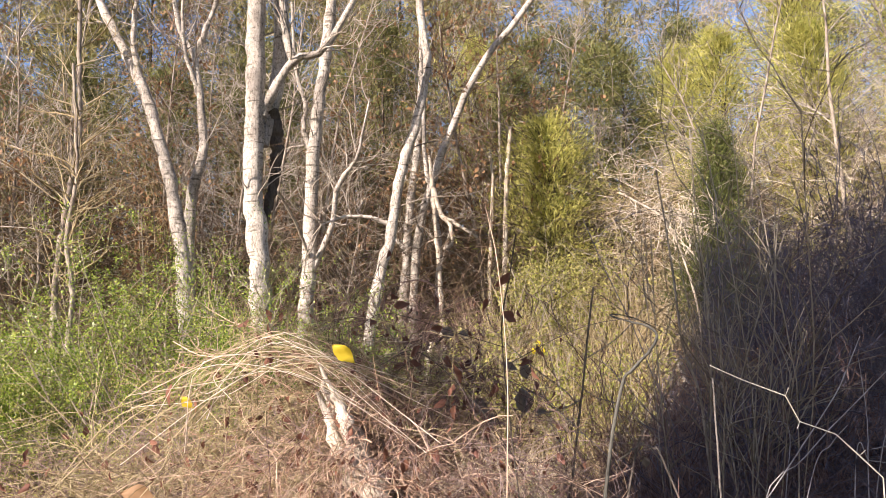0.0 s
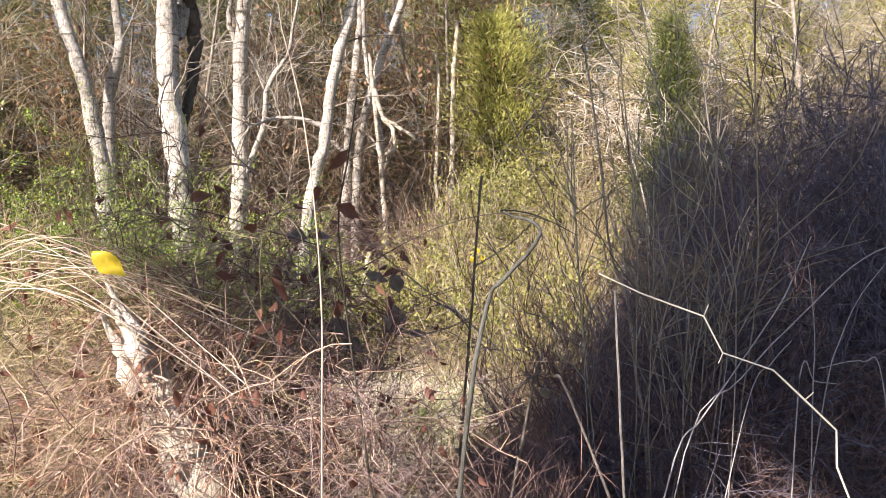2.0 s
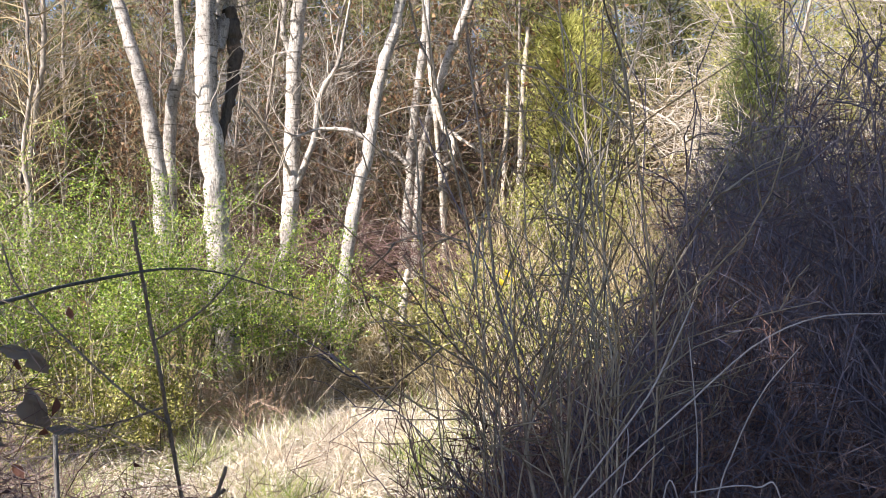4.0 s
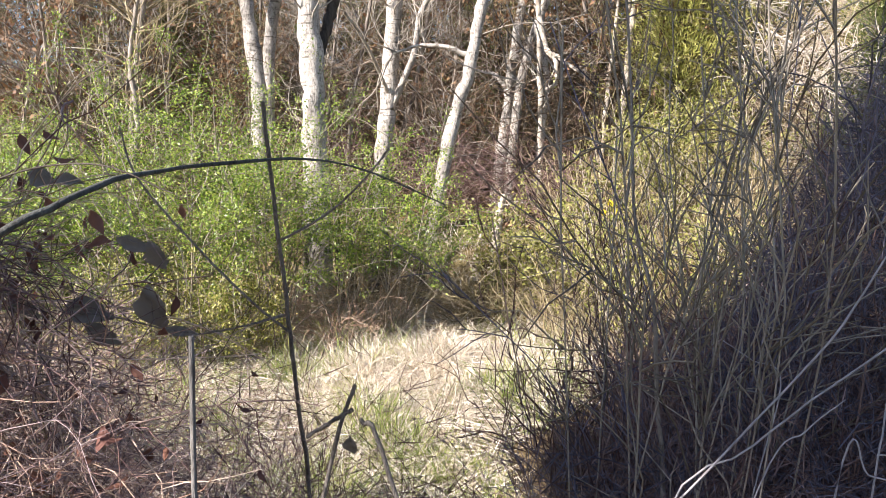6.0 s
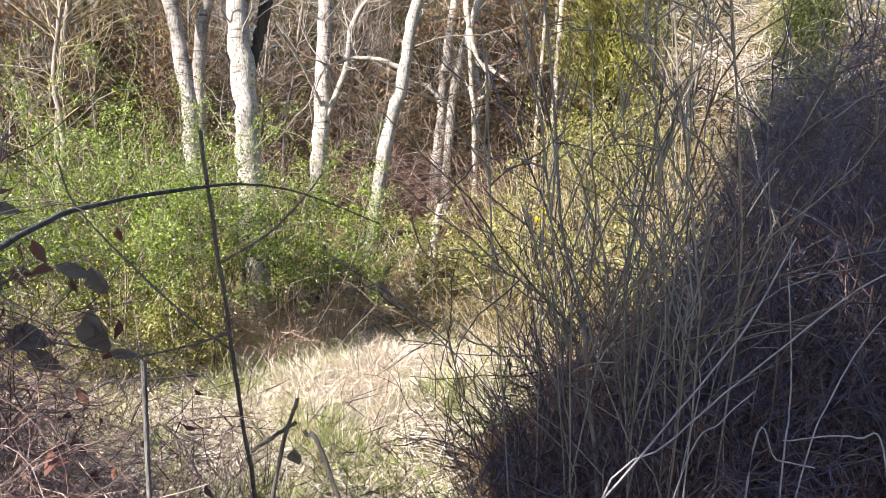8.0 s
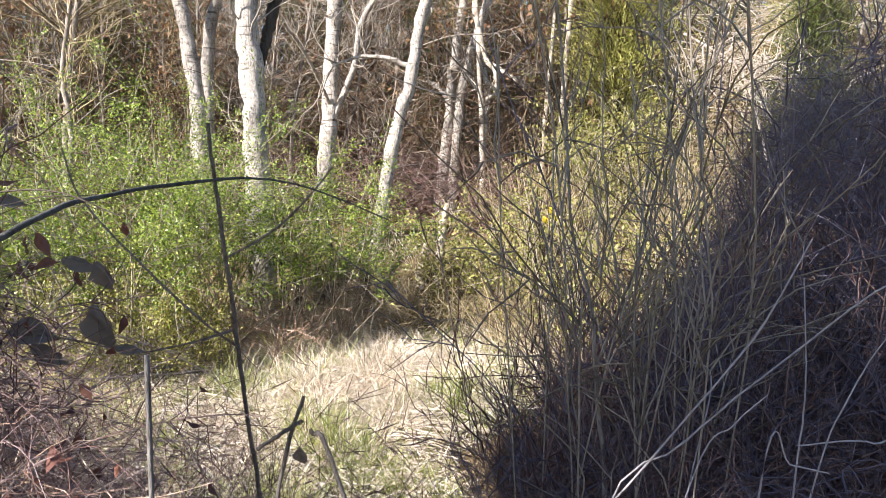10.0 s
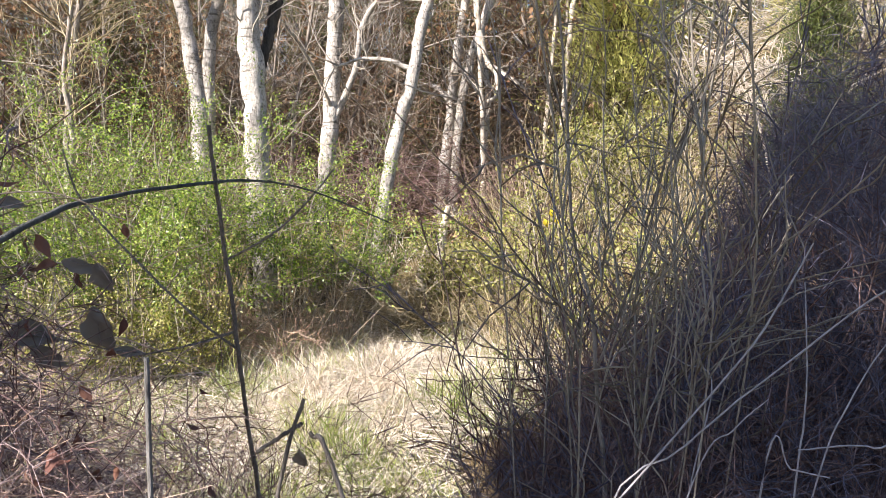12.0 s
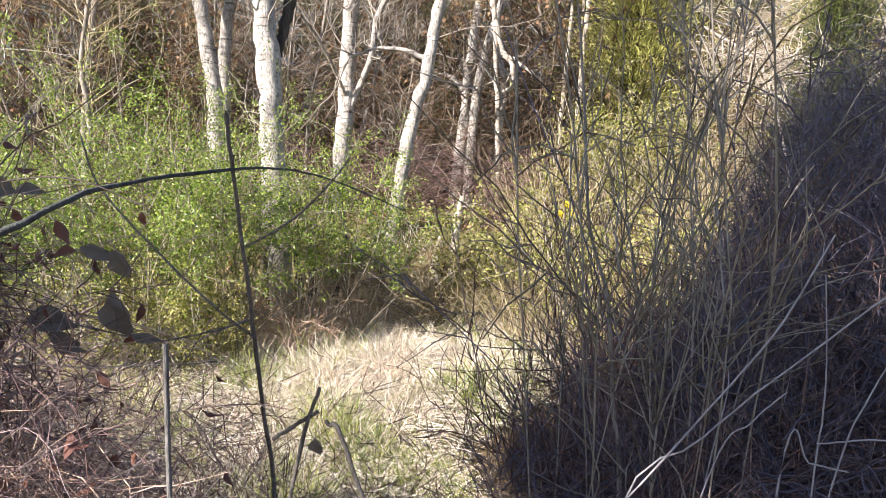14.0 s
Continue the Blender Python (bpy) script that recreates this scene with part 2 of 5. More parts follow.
class Mesh:
    """Gathers quads from tubes and leaves into one mesh."""

    def __init__(self):
        self.v, self.f, self.n = [], [], 0

    def add(self, verts, faces):
        self.v.append(verts.reshape(-1, 3))
        self.f.append(faces.reshape(-1, 4) + self.n)
        self.n += verts.reshape(-1, 3).shape[0]
        return self

    def tubes(self, p, r, sides=3):
        """p: (m, n, 3) centre lines; r: (m, n) radii."""
        p, r = np.asarray(p, float), np.asarray(r, float)
        m, n, _ = p.shape
        t = np.gradient(p, axis=1)
        t /= np.linalg.norm(t, axis=2, keepdims=True) + 1e-9
        mean = t.mean(1)
        ref = np.where(np.abs(mean[:, 2:3]) > 0.8, np.array([[1.0, 0.13, 0]]), np.array([[0.1, 0, 1.0]]))[:, None, :]
        a = np.cross(t, ref)
        a /= np.linalg.norm(a, axis=2, keepdims=True) + 1e-9
        b = np.cross(t, a)
        ang = np.arange(sides) * 2 * np.pi / sides
        ring = a[:, :, None] * np.cos(ang)[:, None] + b[:, :, None] * np.sin(ang)[:, None]
        v = p[:, :, None] + ring * r[:, :, None, None]
        idx = np.arange(m * n * sides).reshape(m, n, sides)
        nxt = np.roll(idx, -1, axis=2)
        f = np.stack([idx[:, :-1], nxt[:, :-1], nxt[:, 1:], idx[:, 1:]], -1)
        return self.add(v, f)

    def leaves(self, p, d, up, length, width, fold=0.25, shape=0.42):
        """Folded diamond leaves at p along d; length and width: (m,)."""
        d = d / (np.linalg.norm(d, axis=1, keepdims=True) + 1e-9)
        s = np.cross(d, up)
        s /= np.linalg.norm(s, axis=1, keepdims=True) + 1e-9
        u = np.cross(s, d)
        L, W = length[:, None], width[:, None]
        mid = p + d * L * shape + u * W * fold
        v = np.stack([p, mid - s * W / 2, p + d * L, mid + s * W / 2], 1)
        return self.add(v, np.arange(len(p) * 4))

    def blades(self, p, d, up, length, width, curl=0.25, fold=0.18):
        """Broad leaves with a midrib and a curled tip, each of 32 quads."""
        d = d / (np.linalg.norm(d, axis=1, keepdims=True) + 1e-9)
        sd = np.cross(d, up)
        sd /= np.linalg.norm(sd, axis=1, keepdims=True) + 1e-9
        u = np.cross(sd, d)
        t = np.linspace(0, 1, 9)
        prof = np.array([0.05, 0.42, 0.74, 0.95, 1.0, 0.9, 0.66, 0.34, 0.03])
        L, W = length[:, None, None, None], width[:, None, None, None]
        a = t[None, :, None, None]
        side = np.array([-0.5, -0.27, 0, 0.27, 0.5])[None, None, :, None] * prof[None, :, None, None]
        lift = (np.abs(side) * 2 * fold * W - curl * a**2 * L)
        v = p[:, None, None] + d[:, None, None] * a * L + sd[:, None, None] * side * W + u[:, None, None] * lift
        m = len(p)
        v = v + rng.normal(0, 0.025, v.shape) * W + u[:, None, None] * 0.10 * W * np.sin(a * 9 + side * 7)
        idx = np.arange(m * 45).reshape(m, 9, 5)
        f = np.stack([idx[:, :-1, :-1], idx[:, :-1, 1:], idx[:, 1:, 1:], idx[:, 1:, :-1]], -1)
        return self.add(v, f)

    def data(self, name, material, smooth=False):
        me = bpy.data.meshes.new(name)
        v, f = np.concatenate(self.v), np.concatenate(self.f).astype(np.int32)
        me.vertices.add(len(v))
        me.vertices.foreach_set("co", v.astype(np.float32).ravel())
        me.loops.add(f.size)
        me.loops.foreach_set("vertex_index", f.ravel())
        me.polygons.add(len(f))
        me.polygons.foreach_set("loop_start", np.arange(0, f.size, 4, dtype=np.int32))
        if smooth:
            me.polygons.foreach_set("use_smooth", np.ones(len(f), bool))
        me.update(calc_edges=True)
        me.materials.append(material)
        return me


def part(name, mesh, material, parent, label="", smooth=False, kind=""):
    ob = new(name, mesh.data(name, material, smooth))
    ob.parent = parent
    return tagged(ob, label, kind=kind)


def thing(name, at, label, category, group="", kind=""):
    ob = new(name)
    ob.location = at
    return tagged(ob, label, category, group, kind)


def unit(v):
    return v / (np.linalg.norm(v, axis=-1, keepdims=True) + 1e-9)


def grow(s, d, length, n=5, wob=0.25, lift=0.0):
    """Centre lines of stems from the starts s along d, wandering by wob and rising (or sagging) by lift."""
    m = len(s)
    pts, d = [s], unit(d)
    step = (np.broadcast_to(length, (m,)) / (n - 1))[:, None]
    for _ in range(n - 1):
        d = unit(d + rng.normal(0, wob, (m, 3)) + np.array([0, 0, lift]))
        pts.append(pts[-1] + d * step)
    return np.stack(pts, 1)


def along(p, k, low=0.2, high=1.0):
    """k random places on each of the centre lines p, with the way of the stem there and how far along it they lie."""
    m, n, _ = p.shape
    u = rng.uniform(low, high, (m, k)) * (n - 1)
    i = np.minimum(u.astype(int), n - 2)
    w = (u - i)[..., None]
    rows = np.arange(m)[:, None]
    a, b = p[rows, i], p[rows, i + 1]
    return (a * (1 - w) + b * w).reshape(-1, 3), unit(b - a).reshape(-1, 3), (u / (n - 1)).reshape(-1)


def aside(d, angle):
    """Ways that leave d by about the given angle, all round."""
    s = unit(np.cross(d, rng.normal(0, 1, d.shape)))
    return unit(d * math.cos(angle) + s * math.sin(angle))


def taper(r0, r1, m, n):
    t = np.linspace(0, 1, n)[None]
    return np.broadcast_to(np.reshape(r0, (-1, 1)), (m, n)) * (1 - t) + np.broadcast_to(np.reshape(r1, (-1, 1)), (m, n)) * t


def smooth_line(pts, n):
    """A curve through a few points, with n places on it."""
    pts = np.array(pts, float)
    k = len(pts)
    q = np.concatenate([[2 * pts[0] - pts[1]], pts, [2 * pts[-1] - pts[-2]]])
    out = []
    for u in np.linspace(0, k - 1, n):
        i = min(int(u), k - 2)
        w = u - i
        a, b, c, d = q[i], q[i + 1], q[i + 2], q[i + 3]
        out.append(0.5 * (2 * b + (c - a) * w + (2 * a - 5 * b + 4 * c - d) * w**2 + (3 * b - a - 3 * c + d) * w**3))
    return np.array(out)


def step_up(v, a, b):
    t = np.clip((v - a) / (b - a), 0, 1)
    return t * t * (3 - 2 * t)


def ground_z(x, y):
    """The lie of the land: a bank under the camera, a low clearing, a cut bank under the trees and a hillside."""
    x, y = np.asarray(x, float), np.asarray(y, float)
    edge = 3.8 + 1.1 * np.clip(x - 1.2, 0, 3)
    z = 0.12 - 1.0 * step_up(y, edge, edge + 3.6)
    cut = 12.0 + 0.25 * np.sin(x * 1.3)
    z = z + 0.42 * step_up(y, 7.0, 9.8) * step_up(-x, -2.0, -0.6)
    z = z + (1.55 - 0.42 * step_up(-x, -2.0, -0.6)) * step_up(y, cut, cut + 1.5)
    z = z + 0.08 * np.clip(y - 14, 0, 40) + 0.16 * np.clip(y - 18, 0, 18) + 0.12 * np.clip(x - 3, 0, 8) * step_up(y, 5, 12)
    z = z + 0.10 * np.sin(x * 0.9 + 1) * np.sin(y * 0.8) + 0.05 * np.sin(x * 2.3) * np.cos(y * 2.1 + 0.5)
    return z


def on_ground(x, y, up=0.0):
    return np.stack([x, y, ground_z(x, y) + up], -1)


def foot(x, y):
    return (x, y, float(ground_z(x, y)) - 0.08)


# ground
def build_ground():
    xs = np.concatenate([np.linspace(-900, -30, 12), np.linspace(-26, 26, 161), np.linspace(30, 900, 12)])
    ys = np.concatenate([np.linspace(-900, -14, 12), np.linspace(-10, 46, 171), np.linspace(50, 900, 12)])
    gx, gy = np.meshgrid(xs, ys, indexing="ij")
    gz = ground_z(gx, gy) + rng.normal(0, 0.02, gx.shape)
    idx = np.arange(gx.size).reshape(gx.shape)
    f = np.stack([idx[:-1, :-1], idx[1:, :-1], idx[1:, 1:], idx[:-1, 1:]], -1)
    me = Mesh().add(np.stack([gx, gy, gz], -1), f)
    tagged(new("ground", me.data("ground", GROUND, True)), "uneven brown woodland ground under dead leaves", "ground", kind="structure")


build_ground()


# the pale trees
def limb_mesh(pts, r0, r1, n=26, sides=10, knobbly=0.07):
    c = smooth_line(pts, n)
    c += rng.normal(0, min(0.008, 0.12 * max(r0, r1)), c.shape)
    r = np.linspace(r0, r1, n) * (1 + rng.normal(0, knobbly, n))
    return Mesh().tubes(c[None], r[None], sides)


def twigs_on(lines, k, length, r, sub=4, angle=1.0, lift=0.05, low=0.3, wob=0.22):
    """Side branches on centre lines, and twigs on those."""
    me = Mesh()
    p = np.stack([smooth_line(l, 12) for l in lines])
    s, d, _ = along(p, k, low, 1.0)
    q = grow(s, aside(d, angle), rng.uniform(0.4, 1.0, len(s)) * length, 8, wob, lift)
    me.tubes(q, taper(r, r * 0.3, len(s), 8), 4)
    s, d, _ = along(q, sub, 0.2, 1.0)
    q2 = grow(s, aside(d, 0.8), rng.uniform(0.3, 1.0, len(s)) * length * 0.45, 5, wob, lift)
    me.tubes(q2, taper(r * 0.4, r * 0.2, len(s), 5), 3)
    return me


def pale_tree(label, stem, stem_r, branches=(), branch_r=(), k=9, length=1.6, material=PALE_BARK, low=0.35, twig=GREY_TWIG, thin=0.012):
    t = thing("tree", stem[0], label, "tree")
    o = np.array(stem[0])

    def rel(line):
        return [tuple(np.array(q) - o) for q in line]
    part("trunk", limb_mesh(rel(stem), *stem_r, 44, 14), material, t, smooth=True)
    for line, r in zip(branches, branch_r):
        part("limb", limb_mesh(rel(line), *r, 24, 8), material, t, smooth=True)
    if stem_r[1] > 0.045 and material == PALE_BARK:
        part("side_shoot", twigs_on([rel(stem)], 13, 0.7, 0.0045, 3, 1.1, 0.02, 0.12, 0.28), BROWN_SHADE_TWIG, t, kind="stuff")
    part("twig", twigs_on([rel(stem)] + [rel(b) for b in branches], k, length, thin, 4, low=low), twig, t, kind="stuff")
    return t


pale_tree("pale leaning woodland tree with smooth whitish bark, leafless",
          [foot(-5.0, 13.7), (-5.16, 13.7, 1.63), (-5.23, 13.7, 2.68), (-5.42, 13.7, 3.75), (-5.65, 13.7, 4.64), (-5.95, 13.7, 5.55), (-6.37, 13.7, 6.38), (-6.92, 13.7, 7.63), (-7.2, 13.8, 10.0)],
          (0.15, 0.06), [[(-6.0, 13.7, 5.7), (-6.1, 13.6, 6.5), (-5.95, 13.5, 7.6), (-5.8, 13.4, 9.4)]], [(0.06, 0.025)], k=12)
pale_tree("slender pale tree forked high up, leafless",
          [foot(-5.35, 14.2), (-5.34, 14.2, 2.4), (-5.33, 14.2, 3.22), (-5.29, 14.2, 3.83), (-5.13, 14.2, 4.33), (-5.09, 14.2, 4.83), (-5.18, 14.2, 5.66), (-5.26, 14.2, 6.28), (-5.53, 14.3, 6.72), (-5.75, 14.4, 7.57), (-5.9, 14.5, 9.6)],
          (0.12, 0.035), [[(-5.26, 14.2, 6.28), (-5.05, 14.2, 6.79), (-4.81, 14.2, 7.51), (-4.6, 14.1, 9.2)], [(-5.18, 14.2, 5.6), (-5.36, 14.0, 6.4), (-5.36, 13.9, 7.4)]], [(0.065, 0.025), (0.05, 0.02)], k=10)
pale_tree("tall straight tree with thick pale furrowed bark",
          [foot(-3.10, 11.9), (-3.14, 11.75, 1.2), (-3.17, 11.7, 1.94), (-3.22, 11.7, 2.73), (-3.28, 11.7, 3.46), (-3.26, 11.7, 4.28), (-3.24, 11.7, 5.35), (-3.23, 11.7, 6.69), (-3.25, 11.8, 10.5)],
          (0.165, 0.12), [[(-3.17, 11.75, 4.5), (-2.89, 11.7, 5.0), (-2.64, 11.7, 5.28), (-2.23, 11.7, 5.42), (-1.81, 11.8, 6.19), (-1.4, 11.9, 7.4)],
                         [(-2.68, 11.7, 5.2), (-2.81, 11.75, 5.66), (-2.87, 11.8, 6.16), (-2.87, 11.8, 6.6), (-2.8, 11.8, 8.5)],
                         [(-3.2, 11.85, 4.1), (-3.10, 11.95, 4.6), (-2.99, 12.0, 5.25), (-2.95, 11.98, 6.0), (-2.91, 11.96, 6.8), (-2.85, 12.0, 9.5)]], [(0.07, 0.035), (0.06, 0.04), (0.11, 0.10)], k=9, low=0.2)
# dark bark paints the thick trunk's shadow on the stem behind it
pale_tree("stem piece behind the thick trunk, dark bark standing in for its shade",
          [(-3.2, 11.8, 2.75), (-3.12, 11.9, 3.2), (-3.05, 11.98, 3.7), (-3.03, 12.0, 4.25), (-3.1, 11.95, 4.6)], (0.05, 0.115), k=2, length=0.4, material=DARK_BARK, thin=0.006)
pale_tree("slender pale tree mottled grey and white",
          [foot(-3.22, 14.0), (-3.18, 14.0, 1.41), (-3.13, 14.0, 2.17), (-3.08, 14.0, 3.14), (-3.05, 14.0, 4.12), (-2.95, 14.0, 5.1), (-2.82, 14.0, 6.09), (-2.64, 14.0, 7.5), (-2.4, 14.1, 10.0)],
          (0.145, 0.085), [[(-3.07, 14.0, 4.42), (-3.17, 13.9, 4.81), (-3.14, 13.9, 5.21), (-3.29, 13.8, 5.92), (-3.35, 13.8, 7.0)],
                          [(-3.06, 14.0, 2.35), (-2.69, 13.9, 3.13), (-2.61, 13.9, 3.71), (-2.34, 13.8, 4.09), (-2.19, 13.7, 4.28), (-1.95, 13.6, 5.2)]], [(0.05, 0.025), (0.055, 0.02)])
pale_tree("thin pale tree leaning with a dead side limb",
          [foot(-2.0, 13.0), (-1.87, 13.0, 1.33), (-1.71, 13.0, 2.2), (-1.54, 13.0, 2.81), (-1.42, 13.0, 3.52), (-1.29, 13.0, 4.05), (-1.12, 13.0, 4.54), (-0.97, 13.0, 5.21), (-0.91, 13.0, 5.57), (-1.03, 13.0, 6.59), (-1.04, 13.1, 8.5)],
          (0.095, 0.055), [[(-1.52, 13.0, 3.0), (-1.83, 12.95, 3.12), (-2.08, 12.9, 3.14), (-2.25, 12.85, 3.13), (-2.6, 12.8, 3.0)]], [(0.035, 0.015)], k=10)
pale_tree("clump of pale stems, one slanting far over",
          [foot(-1.95, 16.4), (-1.89, 16.4, 1.55), (-1.83, 16.4, 2.23), (-1.76, 16.4, 3.02), (-1.68, 16.4, 3.93), (-1.55, 16.4, 4.85), (-1.45, 16.4, 5.89), (-1.4, 16.4, 8.5)],
          (0.12, 0.05), [[foot(-1.7, 16.3), (-1.61, 16.3, 2.45), (-1.49, 16.3, 3.35), (-1.25, 16.3, 4.14), (-0.83, 16.2, 5.28), (-0.24, 16.1, 6.42), (0.41, 16.0, 7.2), (1.17, 15.9, 8.1), (2.2, 15.8, 9.4)],
                         [foot(-1.2, 16.4), (-1.17, 16.4, 1.99), (-1.12, 16.4, 2.89), (-1.25, 16.3, 4.03), (-1.36, 16.2, 4.6), (-1.4, 16.2, 7.0)],
                         [(-1.76, 16.35, 2.85), (-1.97, 16.3, 3.07), (-2.19, 16.25, 3.2)], [(-1.83, 16.35, 2.3), (-1.74, 16.28, 2.89), (-1.78, 16.25, 3.38)]],
          [(0.09, 0.05), (0.075, 0.035), (0.06, 0.03), (0.06, 0.05)], k=10)
pale_tree("crooked dead branch looping down from a stem",
          [foot(-1.0, 15.7), (-1.05, 15.7, 2.2), (-1.16, 15.6, 4.01), (-1.2, 15.6, 4.6)], (0.05, 0.03),
          [[(-1.14, 15.6, 4.0), (-1.0, 15.6, 3.47), (-0.83, 15.55, 3.25), (-0.80, 15.5, 2.9), (-0.96, 15.5, 2.8)], [(-1.0, 15.6, 3.45), (-0.58, 15.5, 3.19), (-0.27, 15.45, 2.96)]], [(0.045, 0.03), (0.04, 0.018)], k=4, length=0.9, material=DEAD_WOOD)
pale_tree("broken pale dead stem among tangled twigs",
          [foot(0.1, 17.0), (0.14, 17.0, 2.2), (0.19, 17.0, 3.37), (0.25, 17.0, 4.55), (0.34, 17.0, 5.43)], (0.06, 0.04), [[foot(-0.2, 17.1), (-0.13, 17.1, 3.14), (-0.06, 17.1, 4.2), (-0.09, 17.1, 4.9)]], [(0.045, 0.03)], k=6, length=0.9, material=DEAD_WOOD)
pale_tree("leafless brown sapling with many fine twigs",
          [foot(-7.1, 13.0), (-7.03, 13.0, 2.4), (-6.91, 13.0, 3.23), (-6.85, 13.0, 3.69), (-6.69, 13.0, 4.53), (-6.72, 13.0, 5.96), (-6.73, 13.0, 8.0)], (0.06, 0.03), k=40, length=2.0, material=GREY_BARK, low=0.2, twig=TAN_TWIG)
pale_tree("thin grey sapling above the green shrubs",
          [foot(-6.3, 11.8), (-6.15, 12.0, 1.81), (-6.25, 12.0, 2.83), (-6.11, 12.0, 3.82), (-6.2, 12.0, 5.5)], (0.05, 0.02), k=34, length=1.7, material=GREY_BARK, low=0.2, twig=TAN_TWIG)
pale_tree("pale slanting dead stick leaning on a trunk",
          [(-3.08, 13.93, 2.55), (-3.12, 13.6, 2.9), (-3.2, 13.2, 3.28), (-3.33, 12.82, 3.6)], (0.03, 0.018), k=3, length=0.4, material=DEAD_WOOD, thin=0.006)
for x, y, h, r in ((-2.92, 12.05, 1.35, 0.06), (-2.74, 12.1, 1.2, 0.05), (-2.42, 12.0, 1.9, 0.075), (-2.30, 12.1, 2.0, 0.065), (-1.85, 12.2, 1.1, 0.08), (-3.3, 11.9, 1.0, 0.07)):
    z = float(ground_z(x, y))
    pale_tree("short grey stem rooted in the cut bank", [foot(x, y), (x - 0.03, y, z + h * 0.4), (x - 0.1, y + 0.05, z + h * 0.75), (x - 0.06, y + 0.05, z + h)], (r * 1.2, r * 0.25), k=9, length=0.7, material=DARK_BARK, twig=BROWN_SHADE_TWIG, thin=0.006)
for x, y, h in ((-1.2, 12.5, 0.55), (-0.95, 12.5, 1.1)):
    pale_tree("splintered pale stub by the cut bank", [foot(x, y), (x + 0.03, y, float(ground_z(x, y)) + h * 0.6), (x + 0.09, y, float(ground_z(x, y)) + h)], (0.07, 0.035), k=3, length=0.5, material=DEAD_WOOD, thin=0.006)


# bare saplings of the background woods
def sapling_kind(height, stems, k, length, material, label, name="bare_sapling", droop=0.06, leaf=None):
    t = thing(name, (0, 0, 0), label, "sapling", "bare saplings of the wood")
    s = rng.normal(0, 0.12, (stems, 3)) * [1, 1, 0]
    d = rng.normal(0, 0.16, (stems, 3)) + [0, 0, 1]
    p = grow(s - [0, 0, 0.15], d, rng.uniform(0.7, 1.0, stems) * height, 9, 0.09, 0.04)
    for q in p:
        part("trunk", Mesh().tubes(q[None], taper(0.009 * height**0.75, 0.007, 1, 9), 6), GREY_BARK, t, smooth=True)
    me = Mesh()
    s, d, u = along(p, k, 0.12, 1.0)
    q = grow(s, aside(d, 0.95), rng.uniform(0.4, 1.0, len(s)) * length * (1.1 - 0.6 * u), 6, 0.26, droop)
    me.tubes(q, taper(0.010, 0.004, len(s), 6), 3)
    s, d, _ = along(q, 4, 0.15, 1.0)
    q2 = grow(s, aside(d, 0.8), rng.uniform(0.3, 1.0, len(s)) * length * 0.45, 3, 0.35, 0.0)
    me.tubes(q2, taper(0.0055, 0.003, len(s), 3), 3)
    part("crown", me, material, t, kind="stuff")
    if leaf:
        s, d, _ = along(q2, 3, 0.3, 1.0)
        z = rng.uniform(0.05, 0.12, len(s))
        part("dead_leaf", Mesh().leaves(s, rng.normal(0, 0.5, s.shape) + [0, 0, -0.6], rng.normal(0, 1, s.shape), z, z * 0.6), leaf, t, kind="stuff")
    return t


KINDS = [sapling_kind(7, 1, 80, 2.2, BROWN_SHADE_TWIG, "leafless tan sapling in the brush", leaf=DEAD_LEAF),
         sapling_kind(6, 2, 40, 2.0, GREY_TWIG, "leafless grey twin-stemmed sapling"),
         sapling_kind(9, 1, 90, 2.8, BROWN_SHADE_TWIG, "tall leafless brown sapling", leaf=DEAD_LEAF),
         sapling_kind(5, 3, 30, 1.7, TAN_TWIG, "bushy sapling with clinging dead leaves", leaf=DEAD_LEAF),
         sapling_kind(8, 2, 46, 2.4, GREY_TWIG, "tall grey sapling with many twigs")]


def scatter(kinds, spots, big=(0.8, 1.2)):
    bare = [k for k in kinds if not any(c.name.startswith("dead_leaf") for c in k.children)]
    placed = set()
    for i, (x, y) in enumerate(spots):
        k = kinds[i % len(kinds)] if x < 1.5 else bare[i % len(bare)]
        m = pose(x, y, float(ground_z(x, y)), rng.normal(0, 4), rng.normal(0, 4), rng.uniform(0, 360))
        if k.name not in placed:
            placed.add(k.name)
            ob = k
            ob.matrix_basis = m
        else:
            ob = copy_thing(k, m)
        size = rng.uniform(*big)
        ob.scale = (size, size, size)


def spots_in(count, x0, x1, y0, y1, apart=0.9):
    out = []
    for _ in range(count * 40):
        x, y = rng.uniform(x0, x1), rng.uniform(y0, y1)
        if not (-0.2 < x < 2.6 and 12 < y < 18.5) and all((x - a) ** 2 + (y - b) ** 2 > apart**2 for a, b in out):
            out.append((x, y))
            if len(out) == count:
                break
    return out


scatter(KINDS, spots_in(66, -16, 15, 16.0, 25, 1.2) + [(-8.2, 13.6), (-9.6, 14.5), (-6.6, 15.2), (-4.2, 15.8), (-8.6, 12.0), (4.4, 15.2), (-0.2, 17.2), (6.4, 14.5), (7.8, 15.2), (-10.4, 13), (-3.0, 16.5), (-11.5, 14.0), (-12.4, 15.4), (-9.0, 15.6)])


